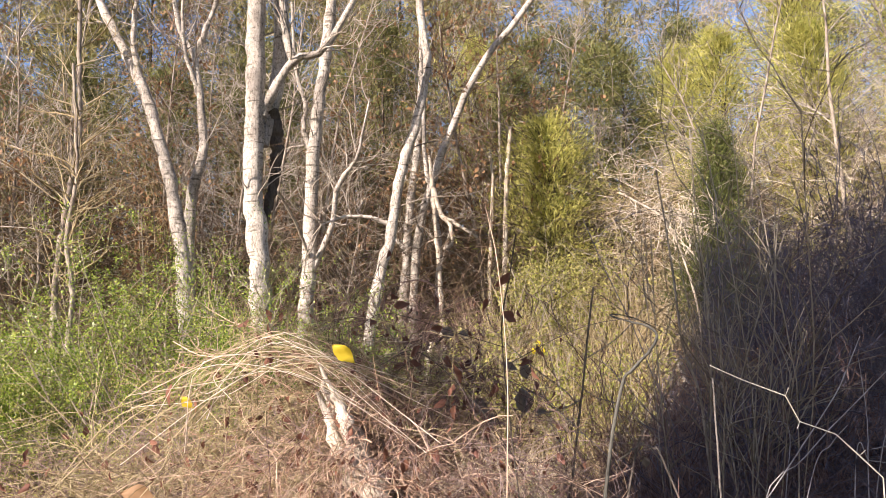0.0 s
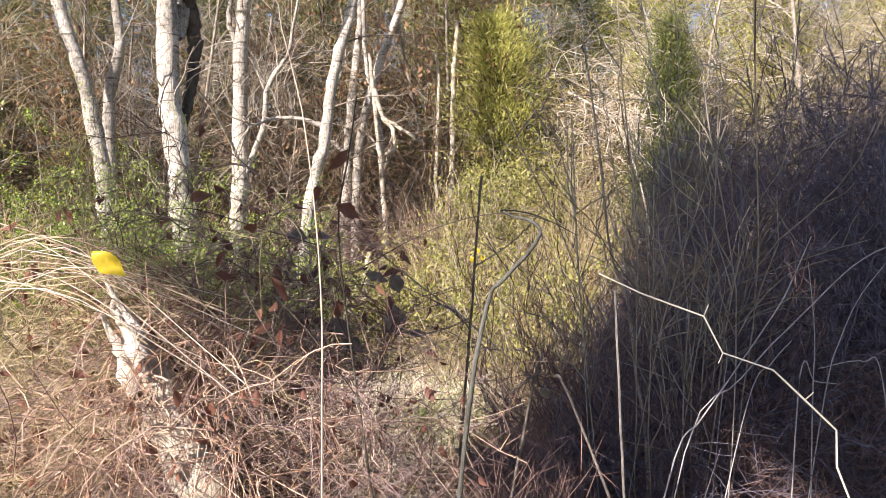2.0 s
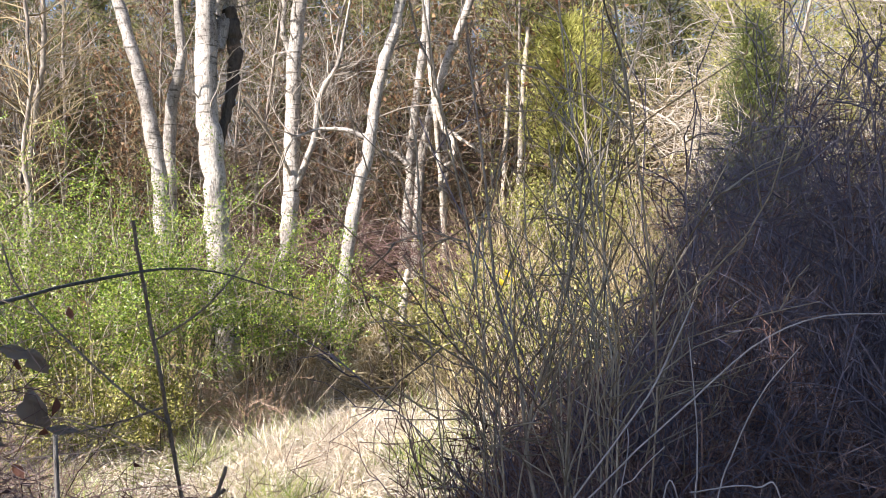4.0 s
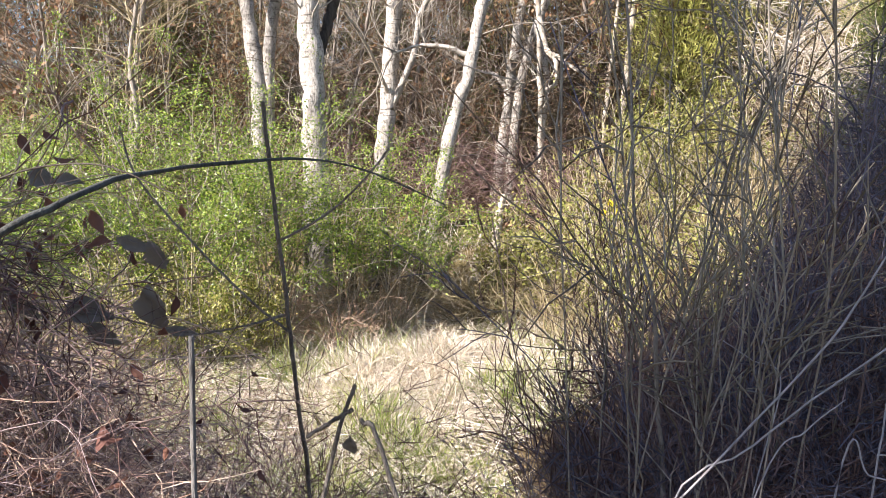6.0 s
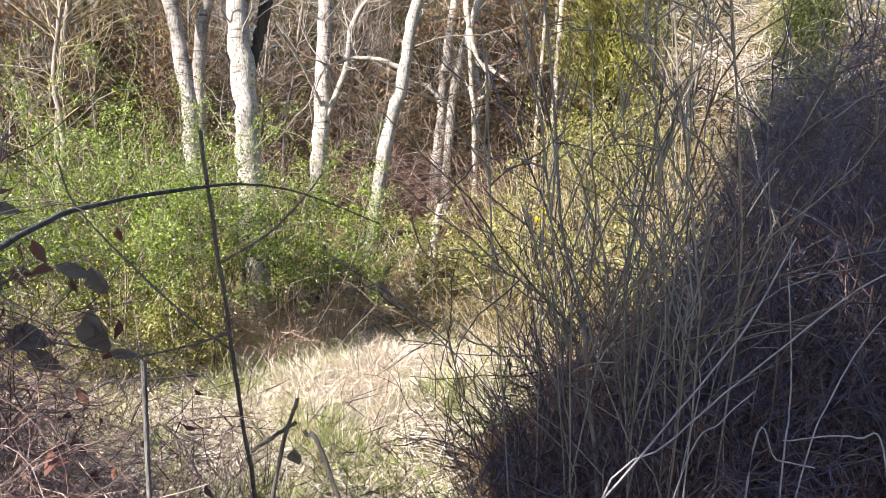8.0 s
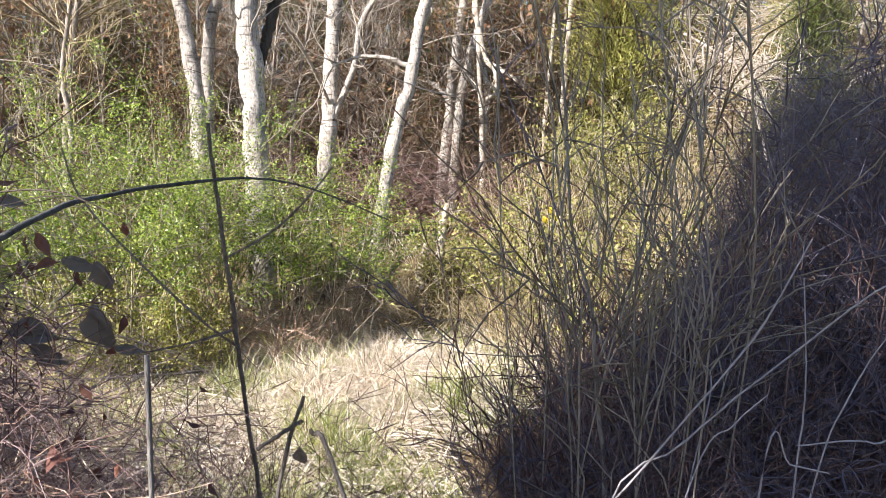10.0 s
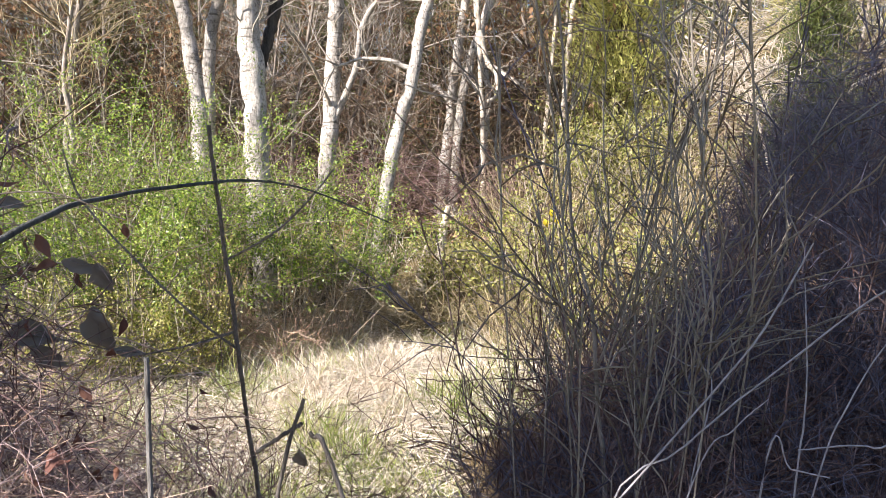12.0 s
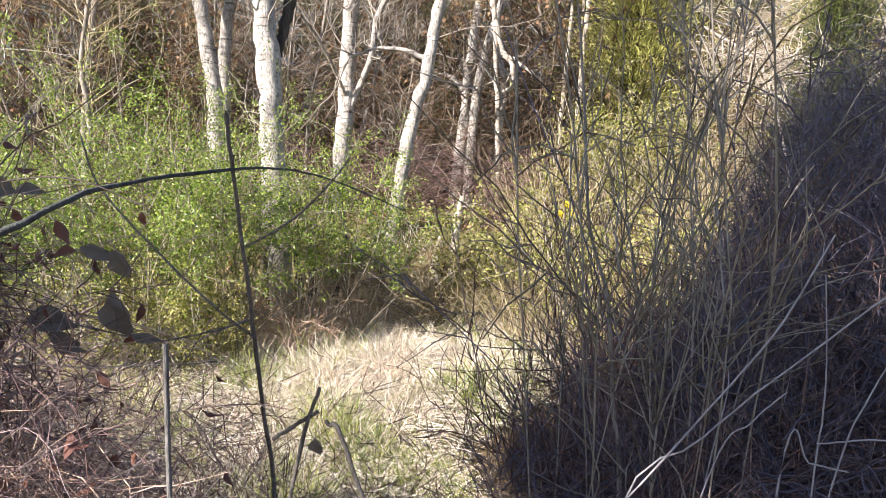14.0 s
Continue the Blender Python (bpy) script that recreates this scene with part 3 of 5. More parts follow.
# evergreens
def evergreen_kind(name, label, height, radius, count, material, shape, bare=0.12, spray=0.14, up=0.5):
    """A trunk with whorls of boughs that carry small flat sprays of needles."""
    t = thing(name, (0, 0, 0), label, "tree")
    trunk = grow(np.array([[0, 0, -0.2]]), np.array([[0, 0, 1.0]]), height + 0.2, 10, 0.02, 0.05)
    part("trunk", Mesh().tubes(trunk, taper(0.009 * height + 0.01, 0.006, 1, 10), 8), DARK_BARK, t, smooth=True)
    n = int(count / 90)
    u = rng.uniform(bare, 0.98, n) ** 0.85
    ang = rng.uniform(0, 2 * np.pi, n)
    reach = radius * shape(u) * rng.uniform(0.45, 1.15, n)
    i = np.minimum((u * 9).astype(int), 8)
    w = (u * 9 - i)[:, None]
    s = trunk[0, i] * (1 - w) + trunk[0, i + 1] * w
    d = np.stack([np.cos(ang), np.sin(ang), rng.uniform(0.1, 0.2 + up, n)], 1)
    q = grow(s, d, reach, 6, 0.14, 0.02)
    part("bough", Mesh().tubes(q[:, ::5], taper(0.012, 0.004, n, 2), 3), DARK_BARK, t, kind="stuff")
    s, d, v = along(q, 90, 0.2, 1.05)
    s = s + rng.normal(0, 0.05 + 0.045 * radius, s.shape)
    w = unit(d + rng.normal(0, 0.75, d.shape) + [0, 0, 0.3])
    size = rng.uniform(0.5, 1.2, len(s)) * spray
    me = Mesh().leaves(s, w, rng.normal(0, 1, s.shape), size, size * 0.14, 0.1)
    part("crown", me, material, t, kind="stuff")
    return t


def cone(u):
    return 1.05 - 0.95 * u


def bulge(u):
    return np.sqrt(np.clip(1 - (2 * u - 0.9) ** 2 * 0.9, 0.05, 1))


def put_tree(ob, x, y, size=1.0, turn=0.0):
    ob.matrix_basis = pose(x, y, float(ground_z(x, y)), 0, 0, turn)
    ob.scale = (size, size, size)
    return ob


put_tree(evergreen_kind("cedar_tree", "dark green conical cedar rising above the brush", 4.3, 1.5, 32000, CEDAR_DARK, cone, 0.05, 0.11, 0.9), 3.75, 14.5, 0.88)
put_tree(evergreen_kind("cedar_tree", "yellow-green cedar among bare stems", 4.5, 1.5, 26000, CEDAR_LIT, bulge, 0.05, 0.13, 0.9), 1.2, 17.4)
sunny = evergreen_kind("cedar_tree", "tall yellow-green cedar on the sunny slope", 8.0, 1.9, 19000, CEDAR_LIT, bulge, 0.1, 0.17, 0.9)
put_tree(sunny, 7.2, 19.5)
for x, y, sz in ((10.5, 21.0, 1.0), (8.6, 17.0, 0.6), (12.5, 19.0, 0.9), (4.6, 20.5, 0.8), (-0.6, 22.0, 0.9), (6.0, 15.6, 0.7), (8.4, 15.8, 0.72), (4.9, 17.4, 0.8)):
    put_tree(copy_thing(sunny, Matrix()), x, y, sz, x * 70)
# added cedars: a dark mass for the shaded gaps, and cover against the sky
dense = evergreen_kind("cedar_tree", "dense cedar added to darken the depth of the wood", 7.5, 2.0, 13000, CEDAR, bulge, 0.02, 0.2, 0.7)
put_tree(dense, -2.6, 19.0)
for i, (x, y, sz) in enumerate(((-5.2, 19.5, 0.9), (-8.0, 19.0, 0.85), (-10.8, 19.5, 0.9), (0.2, 20.2, 0.8), (2.6, 21.8, 0.9), (-6.6, 21.5, 1.0), (-3.9, 22.0, 1.0), (-13.2, 20.5, 0.9), (9.5, 23.5, 0.9), (-11.5, 16.8, 0.8), (-14.5, 18.0, 0.9), (-14.0, 15.0, 0.8), (-9.6, 17.2, 0.6), (3.3, 20.6, 0.85), (2.0, 24.0, 1.0), (5.2, 23.4, 0.95), (0.9, 23.0, 0.95))):
    put_tree(copy_thing(dense, Matrix()), x, y, sz, i * 51)
pine_a = evergreen_kind("pine_tree", "tall olive-green pine at the back of the wood", 11.0, 2.7, 15000, PINE, bulge, 0.04, 0.28)
pine_b = evergreen_kind("pine_tree", "tall yellowish pine far behind the brush", 12.0, 2.3, 14000, PINE, bulge, 0.06, 0.28)
put_tree(pine_a, -12, 26, 1.15)
put_tree(pine_b, -8.6, 27, 1.2)
for i, (x, y, sz) in enumerate(((-15.5, 27, 1.1), (-5.0, 26, 0.95), (-2.2, 25, 0.95), (0.8, 27.5, 0.98), (3.5, 25.5, 0.9), (6, 27, 0.95), (9.5, 26.5, 0.85), (13, 26, 0.85), (16, 25, 0.85), (-10.4, 28, 1.15), (-14.2, 25.2, 1.25), (-18, 25, 1.2), (-6.7, 28, 1.1), (-3.6, 28, 1.05), (-0.6, 29, 1.0))):
    put_tree(copy_thing((pine_a, pine_b)[i % 2], Matrix()), x, y, sz, i * 67)


# evergreen shrubs on the far side of the clearing
def leafy_shrub(x, y, height, width, stems, leaves, label, leaf=PRIVET, size=0.05, name="evergreen_shrub", low=0.25, twig=OLIVE_TWIG, bare=0.0):
    t = thing(name, (x, y, float(ground_z(x, y))), label, "shrub")
    s = rng.normal(0, 0.12 * width, (stems, 3)) * [1, 1, 0] - [0, 0, 0.1]
    d = rng.normal(0, 0.32, (stems, 3)) * [width, width, 0] + [0, 0, 1]
    p = grow(s, d, rng.uniform(0.6, 1.05, stems) * height, 8, 0.13, 0.02)
    for q in p:
        part("stem", Mesh().tubes(q[None], taper(0.005 * height, 0.003, 1, 8), 5), twig, t, smooth=True)
    a, d, _ = along(p, 10, low, 1.0)
    q = grow(a, aside(d, 0.95), rng.uniform(0.35, 1.0, len(a)) * 0.30 * (height + width), 6, 0.22, 0.0)
    part("twig", Mesh().tubes(q, taper(0.004, 0.002, len(a), 6), 3), twig, t, kind="stuff")
    k = max(1, leaves // len(a))
    a, d, _ = along(q, k, 0.05, 1.0)
    a = a + rng.normal(0, 0.04, a.shape)
    ok = a[:, 2] > bare + 0.25 * np.sin(a[:, 0] * 5) * np.sin(a[:, 1] * 4 + x)
    a, d = a[ok], d[ok]
    z = rng.uniform(0.6, 1.25, len(a)) * size
    w = unit(d * 0.6 + rng.normal(0, 0.6, d.shape))
    part("foliage", Mesh().leaves(a, w, rng.normal(0, 0.7, a.shape) + [-0.4, -0.6, 0.8], z, z * 0.5), leaf, t, kind="stuff")
    return t


for x, y, h, w in ((-4.6, 9.8, 2.8, 1.1), (-3.7, 9.7, 3.2, 1.1), (-5.6, 10.0, 2.6, 1.1), (-4.1, 10.6, 3.5, 1.1), (-6.8, 10.6, 2.5, 1.1), (-7.9, 11.2, 2.5, 1.1), (-5.2, 9.0, 1.8, 0.9)):
    leafy_shrub(x, y, h, w, 16, 17000, "dense evergreen shrub with small glossy green leaves", size=0.032)
for x, y, h, w, b in ((-2.9, 10.1, 2.95, 0.9, 0.75), (-3.2, 10.8, 3.1, 0.9, 0.9), (-2.2, 10.5, 2.5, 0.7, 1.05), (-1.75, 10.9, 2.0, 0.6, 1.0)):
    leafy_shrub(x, y, h, w, 12, 8500, "evergreen shrub, leafy above and bare below", size=0.034, low=0.4, bare=b)
for x, y, h, w in ((-5.3, 9.1, 1.5, 0.9), (-4.5, 9.0, 1.35, 0.9), (-3.8, 8.95, 1.4, 0.8), (-3.2, 9.2, 1.3, 0.7), (-6.1, 9.3, 1.7, 0.9), (-2.7, 9.5, 1.1, 0.6)):
    leafy_shrub(x, y, h, w, 10, 5200, "olive shrub with small yellowing leaves below the green ones", OLIVE_LEAF, 0.034, "evergreen_shrub", 0.1)
for x, y, h in ((-0.3, 12.4, 1.9), (0.25, 11.8, 2.4), (0.75, 11.2, 2.4), (1.3, 10.4, 2.2), (1.7, 11.8, 2.2), (1.3, 13.6, 2.0), (-0.6, 12.2, 1.5), (0.3, 13.9, 2.4), (0.9, 14.8, 2.5), (2.0, 13.9, 2.4)):
    leafy_shrub(x, y, h, 0.8, 6, 1700, "thin shrub with sparse yellow-green leaves", YELLOW_GREEN, 0.05, "yellowing_shrub")


# bare shrubs on the bank to the side, in the shade
rng = np.random.default_rng(11)


def bare_shrub(x, y, height, stems, material, label, spread=0.3, k=9, r=0.011, lean=(0, 0), wob=0.12, low=0.2):
    t = thing("bare_shrub", (x, y, float(ground_z(x, y))), label, "shrub", "leafless shrubs on the bank")
    s = rng.normal(0, 0.16, (stems, 3)) * [1, 1, 0] - [0, 0, 0.08]
    d = rng.normal(0, spread, (stems, 3)) * [1, 1, 0] + [lean[0], lean[1], 1]
    p = grow(s, d, rng.uniform(0.55, 1.05, stems) * height, 9, wob, 0.02)
    for q in p:
        part("stem", Mesh().tubes(q[None], taper(rng.uniform(0.6, 1.2) * r, 0.003, 1, 9), 5), material, t, smooth=True)
    a, d, u = along(p, k, low, 1.0)
    q = grow(a, aside(d, 0.75 if low < 0.3 else 0.5), rng.uniform(0.3, 1.0, len(a)) * 0.28 * height, 6, 0.2, 0.04)
    me = Mesh().tubes(q, taper(0.0035, 0.0017, len(a), 6), 3)
    a, d, _ = along(q, 2, 0.2, 1.0)
    q = grow(a, aside(d, 0.7), rng.uniform(0.3, 1.0, len(a)) * 0.13 * height, 4, 0.2, 0.02)
    me.tubes(q, taper(0.0028, 0.0015, len(a), 4), 3)
    part("twig", me, material, t, kind="stuff")
    return t


bare_shrub(1.5, 5.2, 2.9, 9, OLIVE_TWIG, "tall leafless shrub with upright olive-brown stems", 0.17, 7, 0.0026, (-0.06, 0.02), 0.05, 0.45)
bare_shrub(1.7, 5.4, 2.8, 7, OLIVE_TWIG, "leafless shrub with yellowish upright stems", 0.16, 9, 0.0032, (-0.02, 0.03), 0.05, 0.5)
bare_shrub(2.2, 6.4, 3.2, 12, SHADE_TINT_TWIG, "tall leafless shrub with upright stems coloured as shaded", 0.20, 8, 0.006, (0, 0), 0.07, 0.35)
for x, y, h in ((1.14, 6.6, 1.9), (1.38, 6.2, 2.1), (1.06, 7.3, 1.6), (1.32, 7.0, 2.0), (1.2, 6.0, 1.5), (1.46, 7.7, 2.1)):
    bare_shrub(x, y, h, 12, RED_TWIG, "thin red-brown leafless shrub beside the clearing", 0.13, 8, 0.0026, (0, 0), 0.07, 0.3)
for x, y in spots_in(32, 2.2, 6.6, 5.6, 11.0, 0.55):
    if x < 1.0 + 0.42 * (y - 4):
        x += 1.2
    bare_shrub(x, y, rng.uniform(2.0, 2.8), 15 if x > 2.9 else 9, (SHADE_TINT_TWIG, SHADE_TINT_TWIG, RED_TWIG, SHADE_TINT_TWIG)[int(rng.integers(4))] if x > 2.4 else (RED_TWIG, SHADE_TINT_TWIG)[int(rng.integers(2))], "leafless tangled shrub with many thin stems", 0.24, 10, 0.0030)


for x, y in spots_in(24, 1.5, 4.8, 5.9, 9.2, 0.38):
    if x < 1.0 + 0.32 * (y - 5):
        x += 0.6
    bare_shrub(x, y, rng.uniform(1.5, 2.2), 16, (SHADE_TINT_TWIG, SHADE_TINT_TWIG, SHADE_PURPLE_TWIG)[int(rng.integers(3))] if x > 2.7 else (RED_TWIG, SHADE_TINT_TWIG)[int(rng.integers(2))], "low leafless shrub with a thicket of thin stems", 0.26, 9, 0.0024)


# the dense brush on the shaded bank: fine twigs, too many to count
rng = np.random.default_rng(12)


def brush(label, material, count, x0, x1, y0, y1, top, length=0.17, width=0.0045, upright=0.55, thin=(1.2, 2.3)):
    x, y = rng.uniform(x0, x1, count), rng.uniform(y0, y1, count)
    g = ground_z(x, y)
    h = top(x, y) + 0.2 * np.sin(x * 5.1 + y * 1.7) * np.sin(y * 4.3 + x) + 0.18 * np.sin(x * 2.3 - y * 1.1) + rng.normal(0, 0.17, count)
    ok = h > g + 0.05
    x, y, g, h = x[ok], y[ok], g[ok], h[ok]
    ok = rng.uniform(0, 1, len(x)) < 0.12 + 0.88 * step_up(x + 0.25 * np.sin(y * 3), *thin)
    x, y, g, h = x[ok], y[ok], g[ok], h[ok]
    s = np.stack([x, y, g + (h - g) * rng.uniform(0, 1, len(x)) ** 0.75], 1)
    d = rng.normal(0, 0.75, s.shape) + [0, 0, upright]
    z = rng.uniform(0.4, 1.4, len(x)) * length
    me = Mesh().leaves(s, d, rng.normal(0, 1, s.shape), z, rng.uniform(0.5, 1.3, len(x)) * width, 0.3)
    return tagged(new("brush", me.data("brush", material)), label, "brush", kind="stuff")


def bank_top(x, y):
    """Height of the brush: steep towards the clearing, rising away from it."""
    edge = 1.02 + 0.10 * (y - 6)
    return -0.9 + 1.15 * step_up(x, edge, edge + 0.5) + 2.05 * step_up(x, edge + 0.25, edge + 1.4)


brush("dense twigs of the brush, purple shade put into their colour", SHADE_TINT_TWIG, 140000, 1.4, 6.5, 5.8, 10.5, bank_top, thin=(0.9, 1.7))
brush("dense red-brown twigs of the brush in the shade", RED_TWIG, 40000, 0.98, 6.0, 5.8, 10.2, bank_top, 0.16, 0.004, 0.55, (0.75, 1.6))
brush("low red-brown twigs at the edge of the shade", RED_TWIG, 34000, 1.05, 2.9, 5.0, 7.4, lambda x, y: 0.85 * step_up(x, 1.0, 1.6), 0.15, 0.0035, 0.4, (0.8, 1.6))
brush("low red-brown brambles beside the clearing", BROWN_SHADE_TWIG, 8000, 0.45, 1.7, 6.4, 10.2, lambda x, y: -0.45 + 0.75 * step_up(x, 0.2, 1.3) + 0 * y, 0.18, 0.0045, 0.5, (0.1, 0.9))
brush("fine bramble stems at the foot of the bank, tinted purple for shade", SHADE_PURPLE_TWIG, 13000, -1.9, 0.0, 4.5, 5.7, lambda x, y: 1.0 - 0.5 * step_up(x, -0.9, 0.0), 0.22, 0.0026, 0.3, (-9, -8))
brush("fine red-brown stems beside the stump", RED_TWIG, 15000, 0.3, 1.0, 3.9, 5.0, lambda x, y: 0.72 + 0 * x, 0.16, 0.0024, 0.4, (-9, -8))


# brambles: long arching canes
rng = np.random.default_rng(13)


def cleared_strip(x, y):
    """The strip kept clear of canes so that the camera sees the yellow-green cedar."""
    return (x > 0.2) & (x < 2.3) & (y > 12.8) & (y < 17.4)


def canes(x0, x1, y0, y1, count, height, length, r=0.004, sub=3, wob=0.2, sag=-0.09, n=6):
    x, y = rng.uniform(x0, x1, count), rng.uniform(y0, y1, count)
    ok = ~cleared_strip(x, y)
    x, y, count = x[ok], y[ok], int(ok.sum())
    s = on_ground(x, y, rng.uniform(0, 1, count) ** 1.5 * height)
    d = rng.normal(0, 1, (count, 3)) * [1, 1, 0.35] + [0, 0, 0.55]
    p = grow(s, d, rng.uniform(0.4, 1.0, count) * length, n, wob, sag)
    p[..., 2] = np.maximum(p[..., 2], ground_z(p[..., 0], p[..., 1]) + 0.01)
    me = Mesh().tubes(p, taper(rng.uniform(0.6, 1.2, count) * r, r * 0.4, count, n), 3)
    if sub:
        a, dd, _ = along(p, sub, 0.1, 1.0)
        q = grow(a, aside(dd, 0.8), rng.uniform(0.2, 1.0, len(a)) * length * 0.3, n // 2, wob, -0.03)
        me.tubes(q, taper(r * 0.55, r * 0.3, len(a), n // 2), 3)
    return me


def thicket(label, material, *args, **kw):
    ob = new("bramble_thicket", canes(*args, **kw).data("bramble_thicket", material))
    return tagged(ob, label, "brambles", kind="stuff")


thicket("tangled brown undergrowth between the trees, darkened in colour for shade", BROWN_SHADE_TWIG, -13, 13, 14.5, 24, 6500, 2.6, 2.4, 0.009, 2)
thicket("tangled grey vines hanging in the wood", GREY_TWIG, -12, 12, 14.5, 22, 1700, 5.0, 2.4, 0.008, 2, sag=-0.2)
thicket("tangled reddish brambles under the trees", RED_TWIG, -9, 1.5, 13.0, 16.5, 1500, 1.0, 1.3, 0.006, 3)
thicket("tangle of thin stems on the bank, shade put into their colour", SHADE_TINT_TWIG, 2.2, 7.5, 5.4, 10.5, 2200, 2.3, 1.0, 0.003, 2, wob=0.3)
thicket("pale dry vines draped over the slope", STRAW, 2.6, 11, 15.4, 18.5, 1700, 3.8, 1.8, 0.0055, 3, sag=-0.16)
thicket("low stems at the edge of the shade, its darkness in their colour", SHADE_TINT_TWIG, 1.0, 2.4, 5.2, 7.6, 900, 0.9, 1.0, 0.003, 4, wob=0.2, n=6)
thicket("pale dry vines over the sunny slope", STRAW, 4.8, 11, 13.0, 15.4, 900, 3.4, 1.6, 0.005, 3, sag=-0.16)
thicket("golden tangle of vines over the slope", TAN_TWIG, 2.4, 11, 15.0, 19, 2400, 3.2, 2.0, 0.008, 3)
thicket("purplish brambles at the foot of the bank", RED_TWIG, -2.4, 0.1, 4.0, 5.6, 1500, 0.9, 0.7, 0.0015, 4, wob=0.2, n=6)
thicket("brown brambles beside the stump", RED_TWIG, -2.4, 0.35, 3.3, 4.6, 1200, 1.0, 0.6, 0.0014, 4, wob=0.22, n=6)
thicket("brown bramble tangle below the withered leaves, tinted purple for shade", SHADE_PURPLE_TWIG, -0.3, 0.5, 3.5, 4.3, 1300, 1.15, 0.42, 0.0012, 5, wob=0.24, n=6)
thicket("fine grey-brown bramble stems below the withered leaves", VINE_TWIG, -1.0, 0.3, 3.9, 5.2, 1200, 1.05, 0.5, 0.0014, 5, wob=0.24, n=6)
thicket("red-brown brambles along the foot of the green shrubs", VINE_TWIG, -5.5, -1.6, 9.6, 11.4, 900, 0.55, 0.7, 0.0035, 3)
thicket("brambles on the near bank, shade put into their colour", SHADE_TINT_TWIG, 0.9, 3.6, 4.6, 6.2, 500, 0.6, 0.9, 0.003, 3, n=8)
thicket("red-brown seedlings at the edge of the clearing", TAN_TWIG, -3.4, 1.0, 10.6, 12.4, 1400, 0.7, 0.7, 0.004, 3)


# grass
rng = np.random.default_rng(14)


def grass(label, material, x0, x1, y0, y1, count, height, width=0.006, keep=None, name="dry_grass", sag=-0.25):
    x, y = rng.uniform(x0, x1, count), rng.uniform(y0, y1, count)
    if keep is not None:
        ok = keep(x, y)
        x, y = x[ok], y[ok]
    s = on_ground(x, y, -0.02)
    d = rng.normal(0, 0.5, (len(x), 3)) * [1, 1, 0] + [0, 0, 1]
    clump = 0.6 + 0.9 * np.sin(x * 3.1 + np.sin(y * 2.3) * 2) * np.sin(y * 2.7 + 1) + 0.25 * np.sin(x * 9 + y * 7)
    h = rng.uniform(0.4, 1.0, len(x)) * height * np.clip(clump, 0.25, 1.35)
    p = grow(s, d, h, 4, 0.25, sag)
    side = unit(np.cross(d, rng.normal(0, 1, d.shape)))[:, None] * np.array([1, 0.9, 0.6, 0.1])[None, :, None] * width / 2
    v = np.stack([p - side, p + side], 2)
    idx = np.arange(len(x) * 8).reshape(len(x), 4, 2)
    f = np.stack([idx[:, :-1, 0], idx[:, :-1, 1], idx[:, 1:, 1], idx[:, 1:, 0]], -1)
    ob = new(name, Mesh().add(v, f).data(name, material))
    return tagged(ob, label, "grass", kind="stuff")


def in_clearing(x, y):
    return x < 0.42 + 0.22 * (y - 8.5) + 0.15 * np.sin(y * 5)


grass("tall straw-coloured dry grass in the clearing", STRAW, -4.5, 2.2, 8.4, 11.8, 40000, 0.50, 0.008, in_clearing, sag=-0.5)
grass("short green grass in the clearing", GREEN_GRASS, -4.0, 1.6, 7.2, 9.3, 22000, 0.46, 0.010, in_clearing, "green_grass")
grass("tall dry weeds standing along the edge of the brush", TAN_TWIG, 0.0, 2.6, 10.4, 14.5, 2600, 1.9, 0.008, name="dry_weed", sag=-0.02)
grass("dry grass and seedlings on the cut bank", STRAW, -3.8, 0.6, 11.3, 12.9, 6000, 0.5, 0.007, sag=-0.12)
grass("tall straw-coloured weeds in the cleared strip before the cedar", TAN_TWIG, -0.4, 2.6, 13.0, 17.6, 1800, 2.0, 0.009, name="dry_weed", sag=-0.03)
grass("sparse dry grass on the near bank", TAN_TWIG, -3, 6, 2.8, 6.9, 7000, 0.45, 0.004)
grass("thin straw-coloured grass among the green", STRAW, -4.5, 1.8, 7.0, 8.6, 9000, 0.55, 0.007, in_clearing)
grass("scattered green grass between the straw", GREEN_GRASS, -4.5, 2.0, 9.0, 11.0, 9000, 0.5, 0.008, in_clearing, "green_grass")


def tussock(x, y, height, width, count, label, material=STRAW):
    """A mound of long blades that rise from a crown and droop all round."""
    s = rng.normal(0, 0.32 * width, (count, 3)) * [1, 1, 0]
    d = np.stack([s[:, 0] * 1.5, s[:, 1] * 1.5, np.full(count, 0.9)], 1) / width * 0.6 + rng.normal(0, 0.28, (count, 3)) + [0, 0, 0.5]
    p = grow(s - [0, 0, 0.03], d, rng.uniform(0.5, 1.15, count) * height, 6, 0.16, -0.42)
    side = unit(np.cross(d, rng.normal(0, 1, d.shape)))[:, None] * np.array([1, 1, 0.9, 0.75, 0.5, 0.1])[None, :, None] * 0.0035
    v = np.stack([p - side, p + side], 2)
    idx = np.arange(count * 12).reshape(count, 6, 2)
    f = np.stack([idx[:, :-1, 0], idx[:, :-1, 1], idx[:, 1:, 1], idx[:, 1:, 0]], -1)
    ob = new("grass_tussock", Mesh().add(v, f).data("grass_tussock", material))
    ob.location = (x, y, float(ground_z(x, y)))
    return tagged(ob, label, "grass", "grass tussocks in the clearing")


